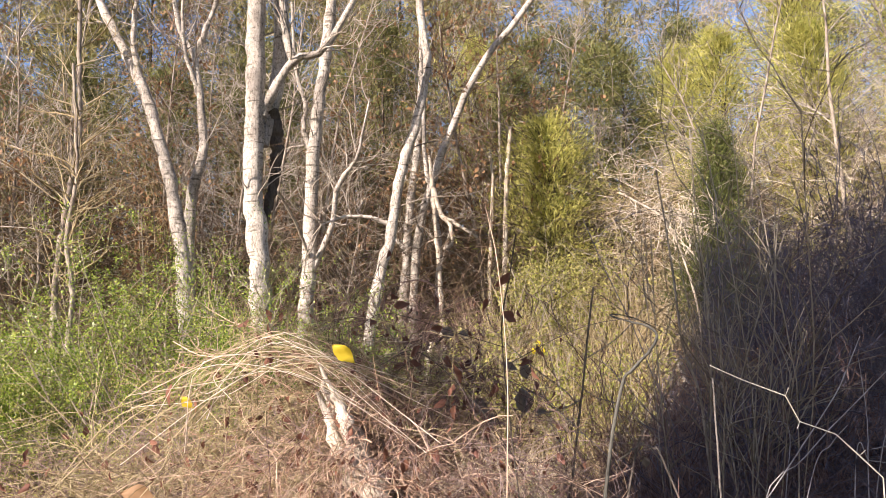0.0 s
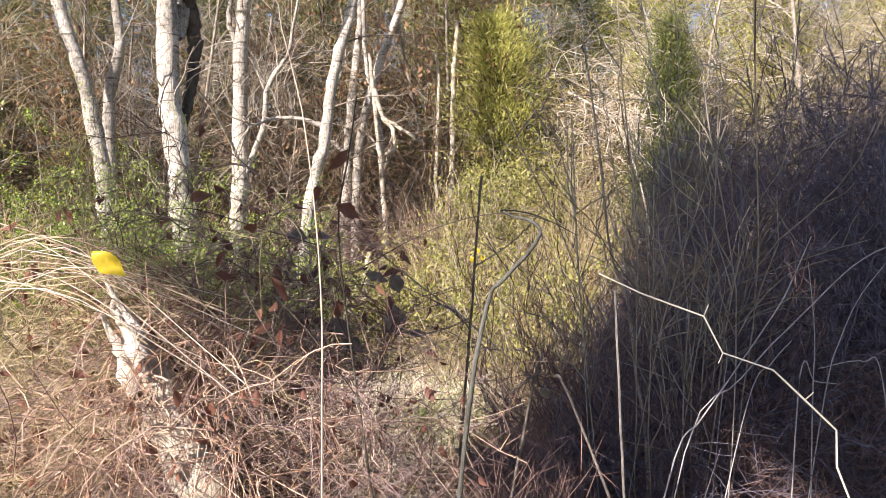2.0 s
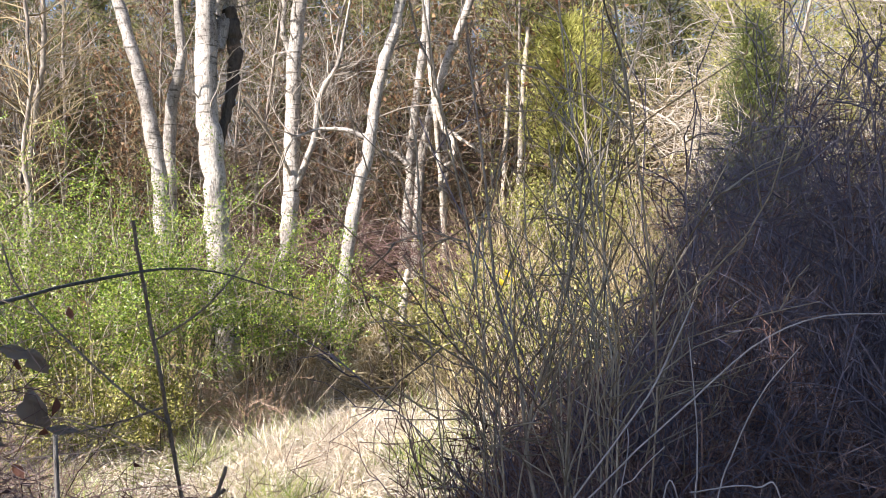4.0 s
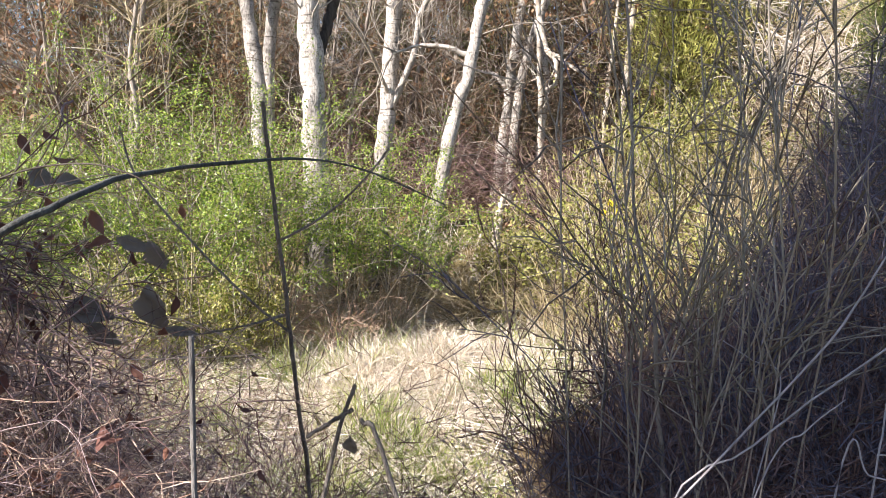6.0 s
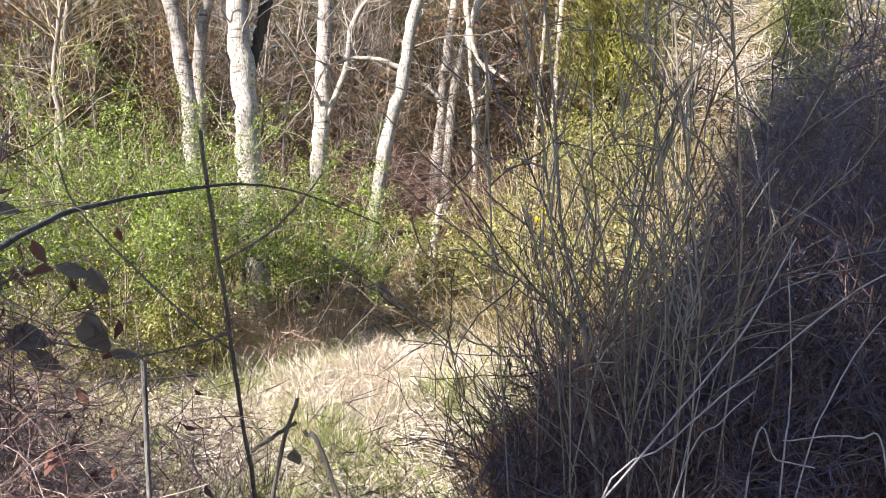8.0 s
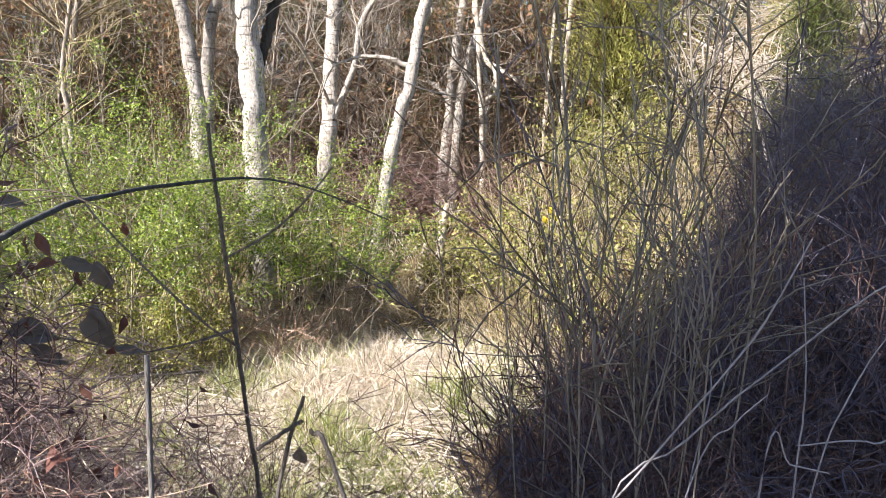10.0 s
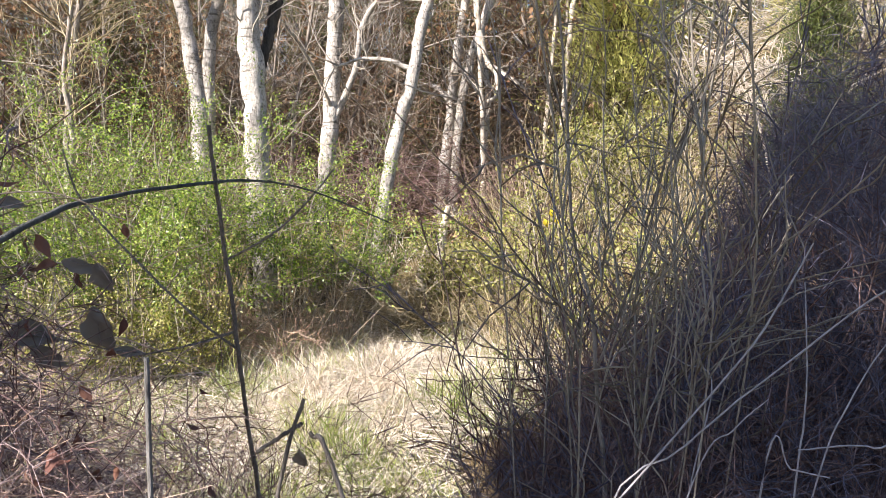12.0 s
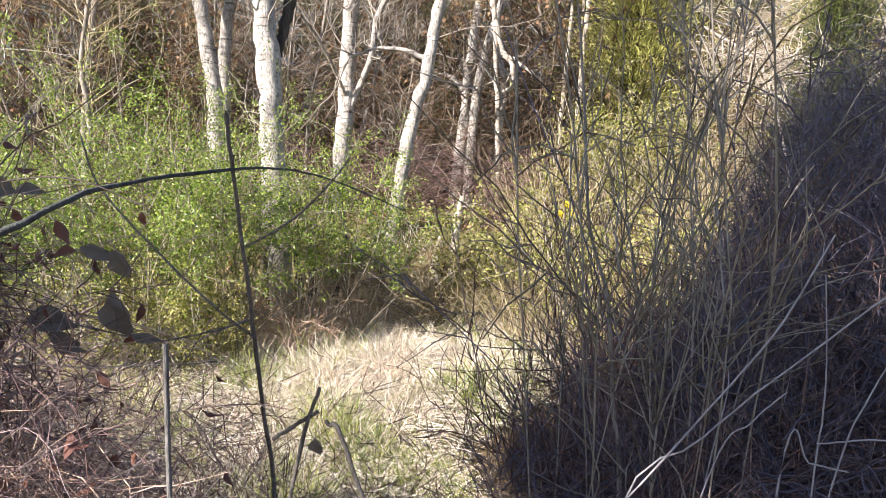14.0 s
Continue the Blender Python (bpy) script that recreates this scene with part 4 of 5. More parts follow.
for x, y, h, w, n in ((-1.35, 9.5, 0.50, 0.5, 2200), (-0.75, 9.8, 0.52, 0.55, 2400), (-0.2, 10.1, 0.42, 0.45, 1800), (-1.75, 10.1, 0.40, 0.4, 1500), (-0.45, 9.1, 0.40, 0.4, 1500), (-1.1, 8.8, 0.42, 0.4, 1500), (-2.3, 10.0, 0.36, 0.4, 1200), (0.1, 9.5, 0.38, 0.35, 1300), (-1.6, 8.9, 0.36, 0.4, 1200)):
    tussock(x, y, h, w, n, "drooping tussock of long bleached dry grass")


# dead leaves on the ground
def litter(count, x0, x1, y0, y1):
    x, y = rng.uniform(x0, x1, count), rng.uniform(y0, y1, count)
    z = rng.uniform(0.05, 0.11, count)
    d = rng.normal(0, 1, (count, 3)) * [1, 1, 0.3]
    ob = new("leaf_litter", Mesh().leaves(on_ground(x, y, 0.015), d, rng.normal(0, 0.35, (count, 3)) + [0, 0, 1], z, z * 0.65).data("leaf_litter", DEAD_LEAF))
    tagged(ob, "curled brown dead leaves lying on the ground", "leaf litter", kind="stuff")


def thatch(count, x0, x1, y0, y1):
    x, y = rng.uniform(x0, x1, count), rng.uniform(y0, y1, count)
    ok = in_clearing(x, y)
    p = on_ground(x[ok], y[ok], rng.uniform(0.02, 0.16, ok.sum()))
    z = rng.uniform(0.15, 0.4, len(p))
    d = rng.normal(0, 1, (len(p), 3)) * [1, 1, 0.25]
    ob = new("dead_thatch", Mesh().leaves(p, d, rng.normal(0, 0.4, p.shape) + [-0.3, -0.4, 1], z, z * 0.025).data("dead_thatch", STRAW))
    tagged(ob, "flattened bleached dead grass on the clearing floor", "grass", kind="stuff")


thatch(34000, -4.5, 2.2, 7.0, 11.8)
litter(9000, -9, 9, 11.5, 18)
litter(3000, -3, 6, 2.0, 7)


# the vine-covered stump
rng = np.random.default_rng(15)


def stump():
    t = thing("tree_stump", foot(0.10, 3.75), "broken grey-white stump wrapped in brown vines", "stump")
    o = np.array(t.location)
    line = [np.array(q) - o for q in (foot(0.16, 3.75), (0.14, 3.74, 0.5), (0.07, 3.74, 0.8), (-0.04, 3.745, 1.06), (-0.13, 3.75, 1.31))]
    part("body", limb_mesh(line, 0.105, 0.042, 24, 14, 0.05), DEAD_WOOD, t, smooth=True)
    for k in range(6):
        a = rng.normal(0, 0.028, 3)
        top = np.array((-0.165, 3.70, 1.39)) + rng.uniform(0, 1) ** 1.5 * np.array((-0.06, 0.0, 0.12)) + a * 0.8
        low = np.array((-0.12, 3.72, 1.26)) + a * 1.1
        part("splinter", limb_mesh([low - o, (low + top) / 2 + rng.normal(0, 0.008, 3) - o, top - o], rng.uniform(0.018, 0.028), 0.004, 10, 6, 0.15), SPLINTER, t, smooth=True)
    return t


stump()


def arching(name, label, category, lines, r0, r1, material, n=22, cane="cane", even=False):
    """A plant of a few long canes, each a part of its own."""
    t = thing(name, lines[0][0], label, category)
    o = np.array(lines[0][0])
    for i, line in enumerate(lines):
        thin = 1.0 if i == 0 or even else 0.5
        part(cane, limb_mesh([np.array(q) - o for q in line], r0 * thin, r1 * thin, n if len(line) > 2 else 3, 6, 0.05), material, t, smooth=True)
    return t


def vine_mound(x, y, z, count, spread, label, material):
    """A mound of vine canes arching out from the top of the stump."""
    t = thing("vine_bush", (x, y, z), label, "vine")
    s = rng.normal(0, 0.10, (count, 3)) * [1.6, 0.6, 1.6]
    d = rng.normal(0, 1, (count, 3)) * [1.0, 0.5, 0.4] + [-0.1, 0, 0.55]
    p = grow(s, d, rng.uniform(0.3, 1.0, count) * spread, 9, 0.2, -0.16)
    for q in p[:60]:
        part("cane", Mesh().tubes(q[None], taper(rng.uniform(0.0013, 0.0027), 0.0009, 1, 9), 4), material, t)
    a, d, _ = along(p, 11, 0.05, 1.0)
    q = grow(a, aside(d, 0.9), rng.uniform(0.2, 1.0, len(a)) * 0.30, 5, 0.3, -0.05)
    me = Mesh().tubes(q, taper(0.0013, 0.0007, len(a), 5), 3)
    if count > 60:
        me.tubes(p[60:], taper(0.0019, 0.0009, count - 60, 9), 3)
    part("tendril", me, material, t, kind="stuff")
    a, d, _ = along(q, 1, 0.5, 1.0)
    a = a[::9]
    z = rng.uniform(0.02, 0.05, len(a))
    part("dead_leaf", Mesh().blades(a, rng.normal(0, 0.5, a.shape) + [0, 0, -0.9], rng.normal(0, 1, a.shape), z, z * 0.5, 0.6), RED_LEAF, t, kind="stuff")
    return t


vine_mound(-0.05, 3.92, 1.12, 170, 0.85, "tangled brown vines heaped over a stump", VINE_TWIG)
vine_mound(-0.3, 3.9, 1.30, 110, 0.8, "pale arching vine canes over the stump", TAN_TWIG)
vine_mound(0.02, 3.66, 1.03, 42, 0.36, "red-brown vines wound about the stump", VINE_TWIG)
vine_mound(0.2, 3.9, 0.8, 130, 0.6, "red-brown vine tangle at the side of the stump", RED_TWIG)
vine_mound(0.14, 3.8, 1.36, 60, 0.34, "thin red-brown vines carrying a few withered leaves", RED_TWIG)
vine_mound(-0.9, 3.9, 0.9, 150, 0.9, "brown bramble tangle beside the stump", TAN_TWIG)


def sheaf():
    """A sheaf of pale thin canes bent over the stump."""
    t = thing("cane_sheaf", (-0.85, 3.62, 1.25), "sheaf of thin pale canes bent over the stump", "vine")
    o = np.array(t.location)
    for _ in range(17):
        v, w = rng.normal(0, 1), rng.uniform(0, 1)
        a = np.array((-0.82 + 0.25 * w, 3.62, 1.28 + 0.1 * w)) + rng.normal(0, 0.10, 3)
        b = np.array((-0.5, 3.6, 1.48)) + np.array((0, 0.05, 0.05)) * v + rng.normal(0, 0.045, 3)
        c = np.array((-0.27, 3.6, 1.55)) + np.array((0, 0.05, 0.04)) * v + rng.normal(0, 0.03, 3)
        e = np.array((-0.05 + 0.3 * w * w, 3.62, 1.45 - 0.13 * w)) + rng.normal(0, 0.08, 3)
        part("cane", limb_mesh([a - o, b - o, c - o, e - o], rng.uniform(0.0009, 0.0018), 0.0007, 12, 4, 0.05), (STRAW, TAN_TWIG, VINE_TWIG)[int(rng.integers(3))], t)


sheaf()


# single canes, stalks and leaves close to the path
def leaf_thing(name, at, way, up, length, width, material, label, curl=0.3):
    me = Mesh().blades(np.zeros((1, 3)), np.array([way], float), np.array([up], float), np.array([length]), np.array([width]), curl)
    ob = new(name, me.data(name, material, True))
    ob.location = at
    return tagged(ob, label, "leaf")


arching("thorny_twig", "pale zigzag thorny twig against the shade", "twig",
        [[(0.92, 3.20, 1.52), (0.98, 3.15, 1.49), (1.08, 3.15, 1.45), (1.11, 3.15, 1.39), (1.19, 3.15, 1.36), (1.24, 3.15, 1.31), (1.29, 3.15, 1.26), (1.29, 3.15, 1.2), (1.32, 3.15, 1.12), (1.29, 3.15, 1.0), (1.3, 3.2, 0.6), foot(1.33, 3.25)],
         [(1.08, 3.15, 1.45), (1.085, 3.14, 1.47)], [(1.11, 3.15, 1.39), (1.10, 3.14, 1.375)], [(1.24, 3.15, 1.31), (1.25, 3.14, 1.325)]], 0.0014, 0.0022, STRAW, 12)
arching("dry_stalk", "straight pale dry stalk standing among the brambles", "stalk",
        [[foot(0.40, 3.3), (0.40, 3.3, 0.74), (0.41, 3.3, 1.13), (0.42, 3.3, 1.5), (0.40, 3.3, 1.79), (0.37, 3.3, 1.95)]], 0.0026, 0.0011, VINE_TWIG, 26, "stalk")
arching("bramble_cane", "long bare bramble cane arching to the ground", "bramble",
        [[foot(-0.35, 3.0), (-0.04, 2.9, 0.9), (0.09, 2.9, 0.95), (0.21, 2.9, 1.0), (0.35, 2.9, 1.02), (0.52, 2.9, 0.98), (0.64, 2.9, 0.92), (0.85, 2.95, 0.6), foot(0.95, 3.0)]], 0.0026, 0.0026, RED_TWIG, 30)
arching("bramble_cane", "pale yellowish canes arching over the stump", "bramble",
        [[(-1.25, 3.7, 0.9), (-0.88, 3.6, 1.31), (-0.62, 3.6, 1.43), (-0.44, 3.6, 1.57), (-0.23, 3.6, 1.6), (-0.05, 3.6, 1.55), (0.1, 3.65, 1.4)],
         [(-1.1, 3.7, 1.1), (-0.79, 3.6, 1.34), (-0.47, 3.6, 1.5), (-0.25, 3.6, 1.53), (-0.11, 3.6, 1.48), (0.03, 3.6, 1.41)],
         [(-0.9, 3.65, 1.2), (-0.6, 3.6, 1.41), (-0.4, 3.58, 1.49), (-0.2, 3.58, 1.47), (-0.05, 3.6, 1.35)],
         [(-0.75, 3.7, 1.2), (-0.5, 3.62, 1.42), (-0.3, 3.6, 1.5), (-0.1, 3.62, 1.5), (0.12, 3.66, 1.42)]], 0.0018, 0.0011, TAN_TWIG, 26, even=True)
arching("bramble_cane", "dark branching vine with reddish leaves", "bramble",
        [[foot(0.55, 3.7), (0.46, 3.65, 0.9), (0.42, 3.62, 1.3), (0.40, 3.6, 1.6), (0.43, 3.6, 1.78), (0.45, 3.6, 1.9)],
         [(0.42, 3.62, 1.5), (0.62, 3.6, 1.60), (0.78, 3.6, 1.63), (0.9, 3.6, 1.6)],
         [(0.41, 3.6, 1.55), (0.25, 3.6, 1.6), (0.05, 3.6, 1.66), (-0.05, 3.6, 1.62)], [(0.44, 3.62, 1.2), (0.3, 3.6, 1.4), (0.14, 3.6, 1.54), (0.02, 3.6, 1.5)]], 0.0032, 0.0018, DARK_BARK, 26)
arching("sapling_stem", "dark upright leafless stem beside the path", "sapling",
        [[foot(0.58, 4.7), (0.63, 4.47, 0.8), (0.65, 4.389, 1.0), (0.67, 4.305, 1.2), (0.69, 4.222, 1.4), (0.71, 4.139, 1.6), (0.724, 4.08, 1.74)],
         [(0.68, 4.27, 1.27), (0.626, 4.2, 1.347), (0.493, 4.2, 1.452), (0.358, 4.19, 1.585), (0.321, 4.18, 1.692)],
         [(0.698, 4.19, 1.475), (0.76, 4.2, 1.51), (0.818, 4.2, 1.55), (0.88, 4.2, 1.61), (0.925, 4.2, 1.665)],
         [(0.675, 4.26, 1.31), (0.613, 4.2, 1.291), (0.504, 4.18, 1.264)]], 0.0058, 0.0036, STEM_BARK, 30, "stem")
arching("bramble_cane", "thick grey-green bramble cane bowed over", "bramble",
        [[foot(0.60, 3.42), (0.65, 3.41, 0.9), (0.69, 3.4, 1.25), (0.732, 3.4, 1.455), (0.757, 3.4, 1.491), (0.81, 3.41, 1.545), (0.84, 3.46, 1.58), (0.838, 3.54, 1.604), (0.811, 3.64, 1.617), (0.785, 3.8, 1.627), (0.775, 4.0, 1.637), (0.797, 4.1, 1.64), (0.841, 4.15, 1.635), (0.914, 4.2, 1.612), (1.017, 4.28, 1.559)]], 0.0058, 0.0016, CANE_BARK, 44)
arching("dry_stalk", "broken dry stalk, greyed in colour for the shade", "stalk", [[foot(1.03, 3.52), (1.02, 3.51, 0.7), (1.005, 3.5, 1.15), (0.997, 3.5, 1.462)]], 0.0034, 0.003, STEM_GREY, 20, "stalk")
arching("forked_stem", "two dark broken stems leaning apart", "twig",
        [[foot(0.62, 4.14), (0.837, 4.14, 1.013), (0.893, 4.14, 1.219)], [foot(1.35, 4.12), (0.985, 4.12, 1.041), (0.915, 4.12, 1.162)], [(0.889, 4.14, 1.17), (0.84, 4.14, 1.135), (0.794, 4.14, 1.101)]], 0.0048, 0.004, STEM_BARK, 20, "stem", even=True)
for at, way, up, L, W in (((0.461, 4.1, 1.466), (0.3, 0.1, -0.95), (0.1, -1, 0.1), 0.066, 0.046),
                          ((0.379, 4.1, 1.467), (0.9, 0.1, -0.25), (0, -1, 0.3), 0.072, 0.030),
                          ((0.455, 4.1, 1.378), (0.15, 0, -1), (0.1, -1, 0), 0.102, 0.068),
                          ((0.250, 4.1, 1.318), (0.95, 0, -0.12), (0, -1, 0.4), 0.092, 0.056),
                          ((0.494, 4.1, 1.292), (1, 0, 0.02), (0, -1, 0.4), 0.062, 0.022),
                          ((0.225, 4.1, 1.578), (0.98, 0, 0.12), (0, -1, 0.6), 0.058, 0.028),
                          ((0.160, 4.1, 1.588), (0.9, 0, -0.2), (0, -1, 0.3), 0.052, 0.046),
                          ((0.894, 4.12, 1.124), (0.1, 0, -1), (0, -1, 0), 0.040, 0.030),
                          ((0.301, 4.1, 1.285), (0.8, 0, -0.5), (0, -1, 0.2), 0.078, 0.044),
                          ((0.150, 4.05, 1.36), (0.5, 0, -0.8), (0, -1, 0), 0.086, 0.056)):
    leaf_thing("withered_leaf", at, way, up, L, W, DARK_LEAF, "dull brown withered leaf hanging on a vine", 0.45)
arching("bramble_cane", "thin dark vine carrying withered leaves", "bramble",
        [[foot(0.0, 4.3), (0.08, 4.2, 0.9), (0.2, 4.12, 1.26), (0.30, 4.1, 1.305), (0.42, 4.1, 1.30), (0.50, 4.1, 1.292), (0.56, 4.1, 1.292)],
         [(0.12, 4.15, 1.05), (0.2, 4.1, 1.35), (0.33, 4.1, 1.47), (0.43, 4.1, 1.462), (0.47, 4.1, 1.466)], [(0.47, 4.1, 1.30), (0.462, 4.1, 1.35), (0.455, 4.1, 1.38)],
         [(0.14, 4.13, 1.15), (0.12, 4.1, 1.45), (0.18, 4.1, 1.59), (0.225, 4.1, 1.578)]], 0.0024, 0.0014, STEM_BARK, 26)
leaf_thing("yellow_leaf", (-0.09, 3.44, 1.57), (0.75, 0, -0.55), (0.1, -1, 0.2), 0.08, 0.046, YELLOW_LEAF, "bright yellow leaf on the vine")
leaf_thing("yellow_leaf", (-0.61, 3.58, 1.41), (0.6, 0, -0.6), (0, -1, 0.2), 0.05, 0.03, YELLOW_LEAF, "small yellow leaf on the vine")
for at in ((0.64, 10.9, 1.28), (0.70, 10.9, 1.20), (0.58, 10.9, 1.18)):
    leaf_thing("yellow_leaf", at, (0.4, 0, -0.8), (0.2, -1, 0.2), 0.10, 0.06, YELLOW_LEAF, "bright yellow leaf clinging to a thin bare shrub")
leaf_thing("orange_leaf", (-0.76, 3.5, 1.13), (0.9, 0, -0.15), (0, -0.8, 0.6), 0.11, 0.07, DEAD_LEAF, "curled orange-brown leaf on the brambles")
for at in ((0.43, 3.58, 1.78), (0.40, 3.58, 1.66), (0.22, 3.58, 1.62), (0.07, 3.58, 1.68), (0.15, 3.58, 1.56), (0.49, 3.58, 1.49), (0.10, 3.58, 1.22), (-0.64, 3.58, 1.45), (0.0, 3.58, 1.63), (0.25, 3.58, 1.50), (0.05, 3.5, 1.27), (0.36, 3.58, 1.70)):
    w = rng.normal(0, 0.5, 3) + [0, 0, -0.8]
    leaf_thing("red_brown_leaf", at, w, rng.normal(0, 0.4, 3) + [0, -1, 0.2], rng.uniform(0.04, 0.07), rng.uniform(0.016, 0.03), RED_LEAF, "red-brown withered leaf on a vine", 0.7)
for at in ((-0.42, 3.0, 1.19), (-0.47, 3.0, 1.14), (-0.37, 3.0, 1.15)):
    leaf_thing("red_brown_leaf", at, rng.normal(0, 0.5, 3) + [0, 0, -0.8], rng.normal(0, 0.4, 3) + [0, -1, 0.2], 0.07, 0.045, RED_LEAF, "dark red-brown leaf on the brambles")
for line, r in (([foot(1.2, 4.75), (1.4, 4.7, 0.7), (1.504, 4.7, 0.865), (1.678, 4.7, 1.116), (1.795, 4.7, 1.292), (1.86, 4.7, 1.43), (1.901, 4.7, 1.525)], 0.0034),
                ([foot(1.25, 4.7), (1.46, 4.7, 0.8), (1.632, 4.7, 0.997), (1.754, 4.7, 1.131), (1.906, 4.7, 1.281), (2.059, 4.7, 1.424), (2.2, 4.7, 1.49), (2.35, 4.7, 1.5)], 0.003),
                ([foot(1.88, 4.7), (1.901, 4.7, 0.918), (1.91, 4.7, 1.1), (1.907, 4.7, 1.234), (1.89, 4.7, 1.433)], 0.0026),
                ([foot(1.8, 4.7), (1.943, 4.7, 0.937), (2.0, 4.7, 1.149), (2.069, 4.7, 1.301), (2.16, 4.7, 1.42)], 0.0024),
                ([foot(1.45, 4.72), (1.664, 4.7, 0.901), (1.758, 4.7, 1.068), (1.83, 4.7, 1.15)], 0.0024),
                ([foot(1.6, 5.1), (1.70, 5.15, 0.7), (1.754, 5.2, 1.044), (1.67, 5.2, 1.10), (1.582, 5.2, 1.152)], 0.0028),
                ([foot(2.9, 7.43), (3.021, 7.43, 0.178), (3.12, 7.43, 0.6), (3.227, 7.43, 1.051), (3.27, 7.43, 1.25)], 0.0062),
                ([foot(1.75, 4.6), (1.816, 4.6, 1.023), (1.87, 4.6, 1.02), (1.95, 4.6, 1.01)], 0.0028),
                ([foot(2.2, 4.62), (2.1, 4.6, 1.0), (2.03, 4.6, 1.089), (1.88, 4.6, 1.067)], 0.0028)):
    arching("dry_stalk", "pale grey dry weed stalk leaning in the shade", "stalk", [line], r, r * 0.55, STALK_GREY, 24, "stalk")
arching("sapling_stem", "grey leafless sapling stem on the bank", "sapling",
        [[foot(1.47, 5.4), (1.45, 5.4, 0.56), (1.41, 5.4, 0.88), (1.38, 5.4, 1.2), (1.3, 5.4, 1.48), (1.26, 5.4, 1.9), (1.2, 5.4, 2.4)], [(1.40, 5.4, 1.0), (1.55, 5.4, 1.5), (1.62, 5.4, 2.1), (1.6, 5.4, 2.7)]], 0.010, 0.004, GREY_BARK, 30, "stem")


# fallen dead limb on the slope
def fallen_limb():
    """A bleached broken crown hung up in the brush, its butt on the ground."""
    def far(*q):
        return np.array((2.75, 13.2, 2.95)) + 1.25 * (np.array(q) - (2.5, 10.4, 2.6))

    t = thing("dead_limb", foot(3.2, 13.5), "bleached fallen limb with splayed twigs caught in the brush", "dead branch")
    o = np.array(t.location)
    main = [o, far(2.85, 10.6, 1.5), far(2.6, 10.45, 2.35), far(2.4, 10.4, 2.67), far(2.17, 10.4, 2.83), far(1.91, 10.4, 2.98)]
    part("limb", limb_mesh([q - o for q in main], 0.016, 0.018, 26, 7), DEAD_WOOD, t, smooth=True)
    for u, tip in ((0.55, (3.05, 10.4, 2.35)), (0.62, (2.95, 10.3, 2.66)), (0.7, (2.75, 10.5, 3.0)), (0.8, (2.5, 10.3, 3.05)), (0.6, (2.3, 10.3, 2.2)), (0.5, (2.95, 10.3, 1.95)), (0.85, (1.95, 10.5, 2.6))):
        at = smooth_line(main, 21)[int(u * 20)]
        mid = (at + far(*tip)) / 2 + rng.normal(0, 0.07, 3)
        part("branch", limb_mesh([at - o, mid - o, far(*tip) - o], 0.010, 0.003, 12, 6), DEAD_WOOD, t, smooth=True)
    s = far(2.5, 10.4, 2.6) - o + rng.normal(0, 0.24, (150, 3)) * [1.4, 0.6, 0.8]
    part("twig", Mesh().tubes(grow(s, rng.normal(0, 1, s.shape), rng.uniform(0.2, 0.6, 150), 7, 0.3), taper(0.0065, 0.003, 150, 7), 4), DEAD_WOOD, t, kind="stuff")


fallen_limb()
# pale stem put in for a sunlit patch seen through the brush
pale_tree("pale stem standing in for a sunlit patch behind the brush", [foot(2.75, 11.4), (2.66, 11.4, 0.41), (2.56, 11.4, 0.65), (2.43, 11.4, 1.0)], (0.045, 0.03), k=3, length=0.6)


# unseen shade casters added behind the path: two evergreens and a hedge
rng = np.random.default_rng(16)


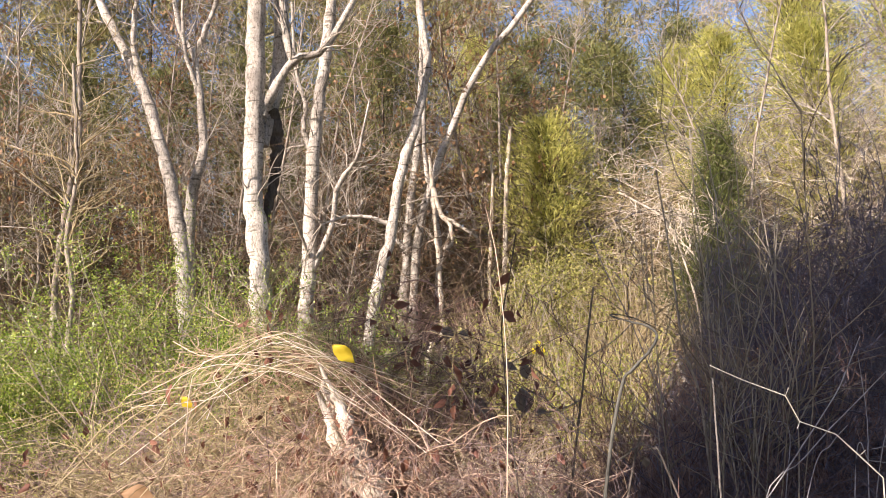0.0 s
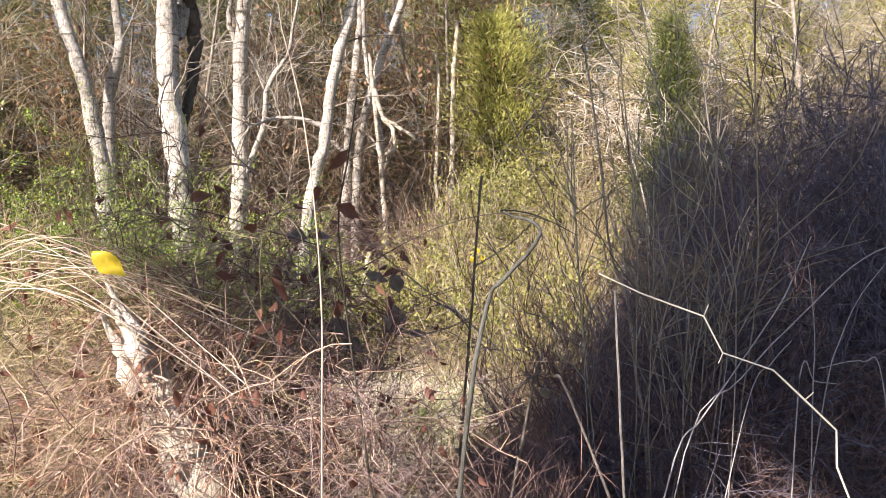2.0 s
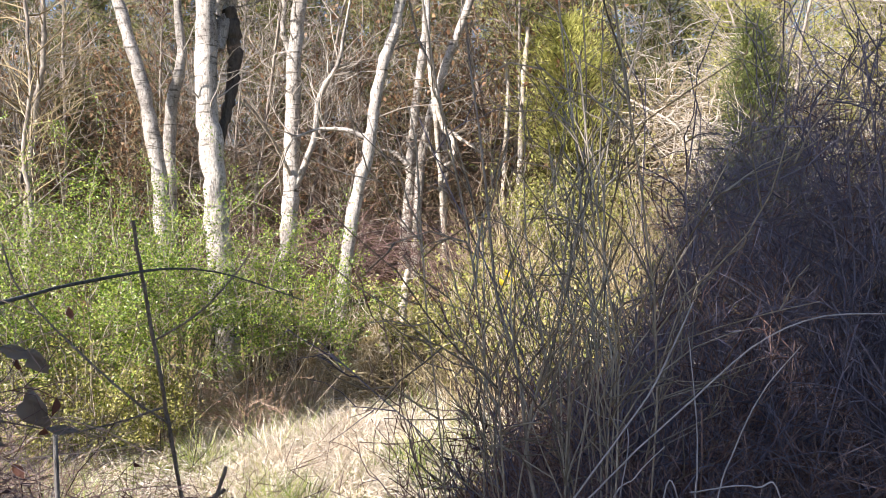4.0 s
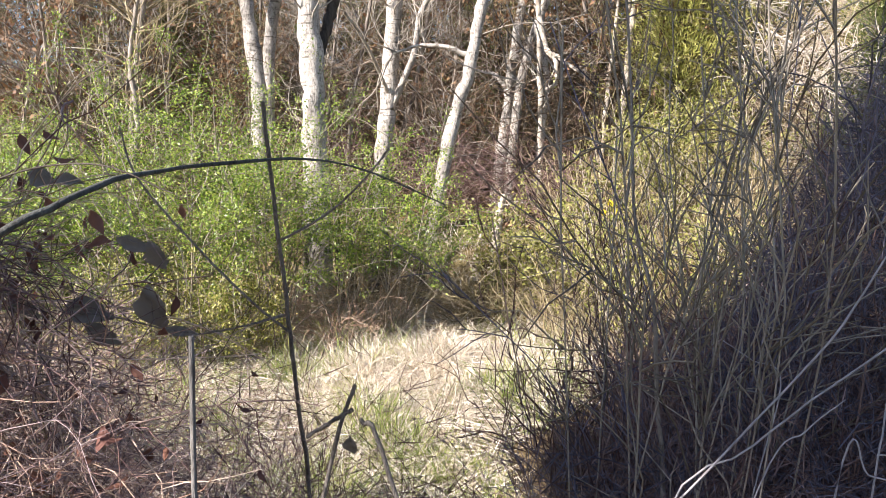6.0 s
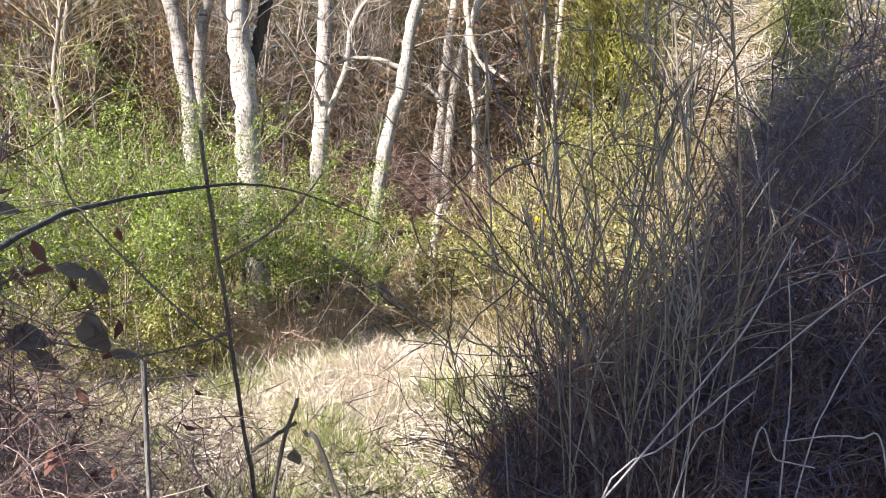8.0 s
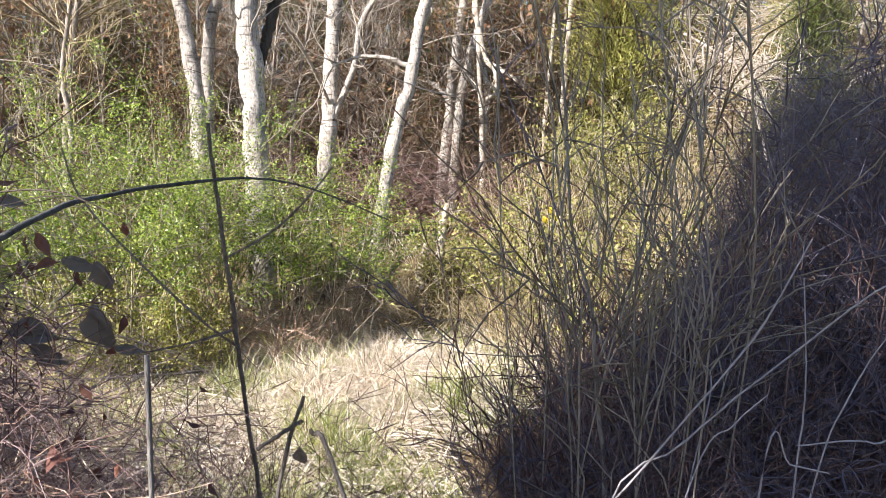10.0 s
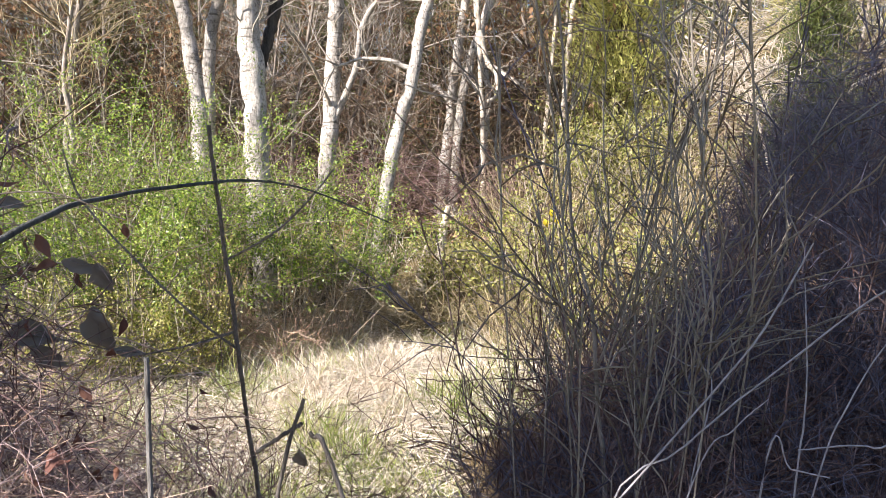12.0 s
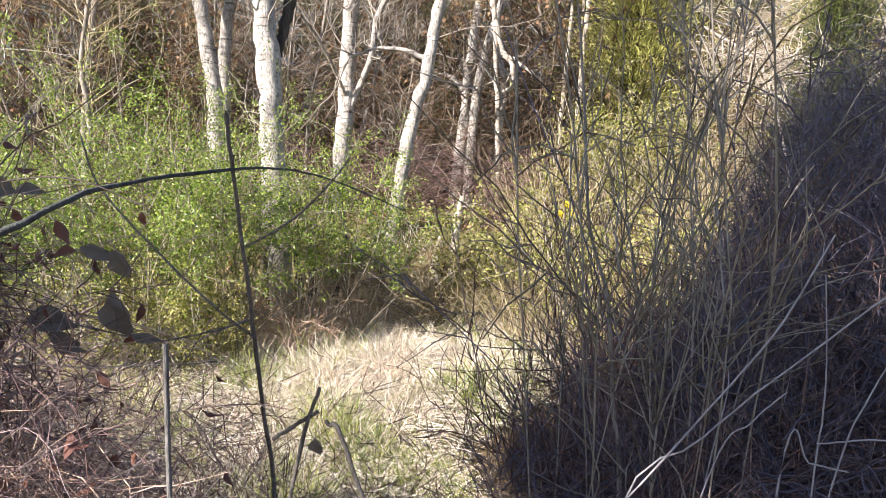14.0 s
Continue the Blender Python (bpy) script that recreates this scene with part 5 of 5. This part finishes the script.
def shade_tree(u, d, zc, ru, rz, label, count=9000, lobes=()):
    x, y = u * math.cos(sa) + d * math.sin(sa), -u * math.sin(sa) + d * math.cos(sa)
    t = thing("unseen_shade_tree", (x, y, float(ground_z(x, y))), label, "tree")
    z0 = zc - float(ground_z(x, y))
    part("trunk", limb_mesh([(0, 0, -0.1), (0.1, 0, z0 * 0.4), (0, 0.1, z0 * 0.8), (0, 0, z0 + rz * 0.6)], 0.3, 0.08, 20, 10), DARK_BARK, t, smooth=True)
    v = unit(rng.normal(0, 1, (count, 3))) * rng.uniform(0.15, 1.0, (count, 1)) ** 0.4
    rough = 1 + 0.10 * np.sin(v[:, 0:1] * 9 + 2) * np.sin(v[:, 2:3] * 8) + rng.normal(0, 0.03, (count, 1))
    v = v * rough
    e = np.array([math.cos(sa), -math.sin(sa), 0]), np.array([math.sin(sa), math.cos(sa), 0])
    low = np.where(v[:, 2] < 0, 1.17, 1.0)
    p = v[:, 0:1] * ru * e[0] + v[:, 1:2] * 1.7 * e[1] + np.stack([0 * low, 0 * low, v[:, 2] * rz * low + z0], 1)
    for lu, lz, lr, ls, ln in lobes:
        w = unit(rng.normal(0, 1, (ln, 3))) * rng.uniform(0.1, 1.0, (ln, 1)) ** 0.4
        p = np.concatenate([p, (w[:, 0:1] * lr + lu - u) * e[0] + w[:, 1:2] * (1.0 if lr >= 0.5 else 0.3) * e[1] + np.stack([0 * w[:, 0], 0 * w[:, 0], w[:, 2] * ls + lz - (zc - z0)], 1)])
    count = len(p)
    z = rng.uniform(0.16, 0.32, count)
    part("crown", Mesh().leaves(p, rng.normal(0, 1, (count, 3)), rng.normal(0, 1, (count, 3)), z, z * 0.6), PRIVET, t, kind="stuff")


# crown and lobes are set by where their shadows have to fall
shade_tree(0.9, -4.0, 9.9, 2.9, 3.1, "unseen big evergreen added behind the path to cast shade", 20000,
           ((-1.0, 7.3, 0.75, 0.75, 3000), (-1.6, 8.95, 0.5, 0.5, 1500), (-3.4, 8.2, 0.9, 1.25, 4200), (-3.3, 10.2, 1.2, 1.2, 4200), (-3.2, 6.95, 0.6, 0.4, 1600), (-3.65, 6.75, 0.45, 0.30, 1200), (-4.15, 6.9, 0.45, 0.33, 1300), (-4.45, 6.8, 0.33, 0.26, 1000),
            (0.2, 7.3, 1.2, 0.8, 3000), (-2.45, 6.44, 0.42, 0.18, 900), (-2.3, 6.75, 0.5, 0.27, 1700), (-2.3, 7.12, 0.5, 0.28, 1300), (-2.35, 8.4, 0.5, 0.32, 1300), (-2.65, 9.2, 0.7, 0.85, 2400), (-0.75, 6.75, 0.7, 0.28, 1400), (-2.2, 10.6, 1.4, 1.5, 4500)))
shade_tree(4.0, -4.5, 9.8, 3.0, 3.2, "unseen evergreen added beside the big one to cast shade", 16000)


# unseen hedge, added to keep the sun off the low growth by the stump
def shade_hedge(u, top):
    d = -3.0
    x, y = u * math.cos(sa) + d * math.sin(sa), -u * math.sin(sa) + d * math.cos(sa)
    leafy_shrub(x, y, top, 0.9, 12, 3000, "unseen tall evergreen bush added behind the path to cast shade", PRIVET, 0.16, "shade_hedge", 0.05)


for u in np.arange(-5.0, 3.5, 0.7):
    shade_hedge(u, rng.uniform(3.3, 3.6) if -3.9 < u < -3.1 else rng.uniform(3.05, 3.45))
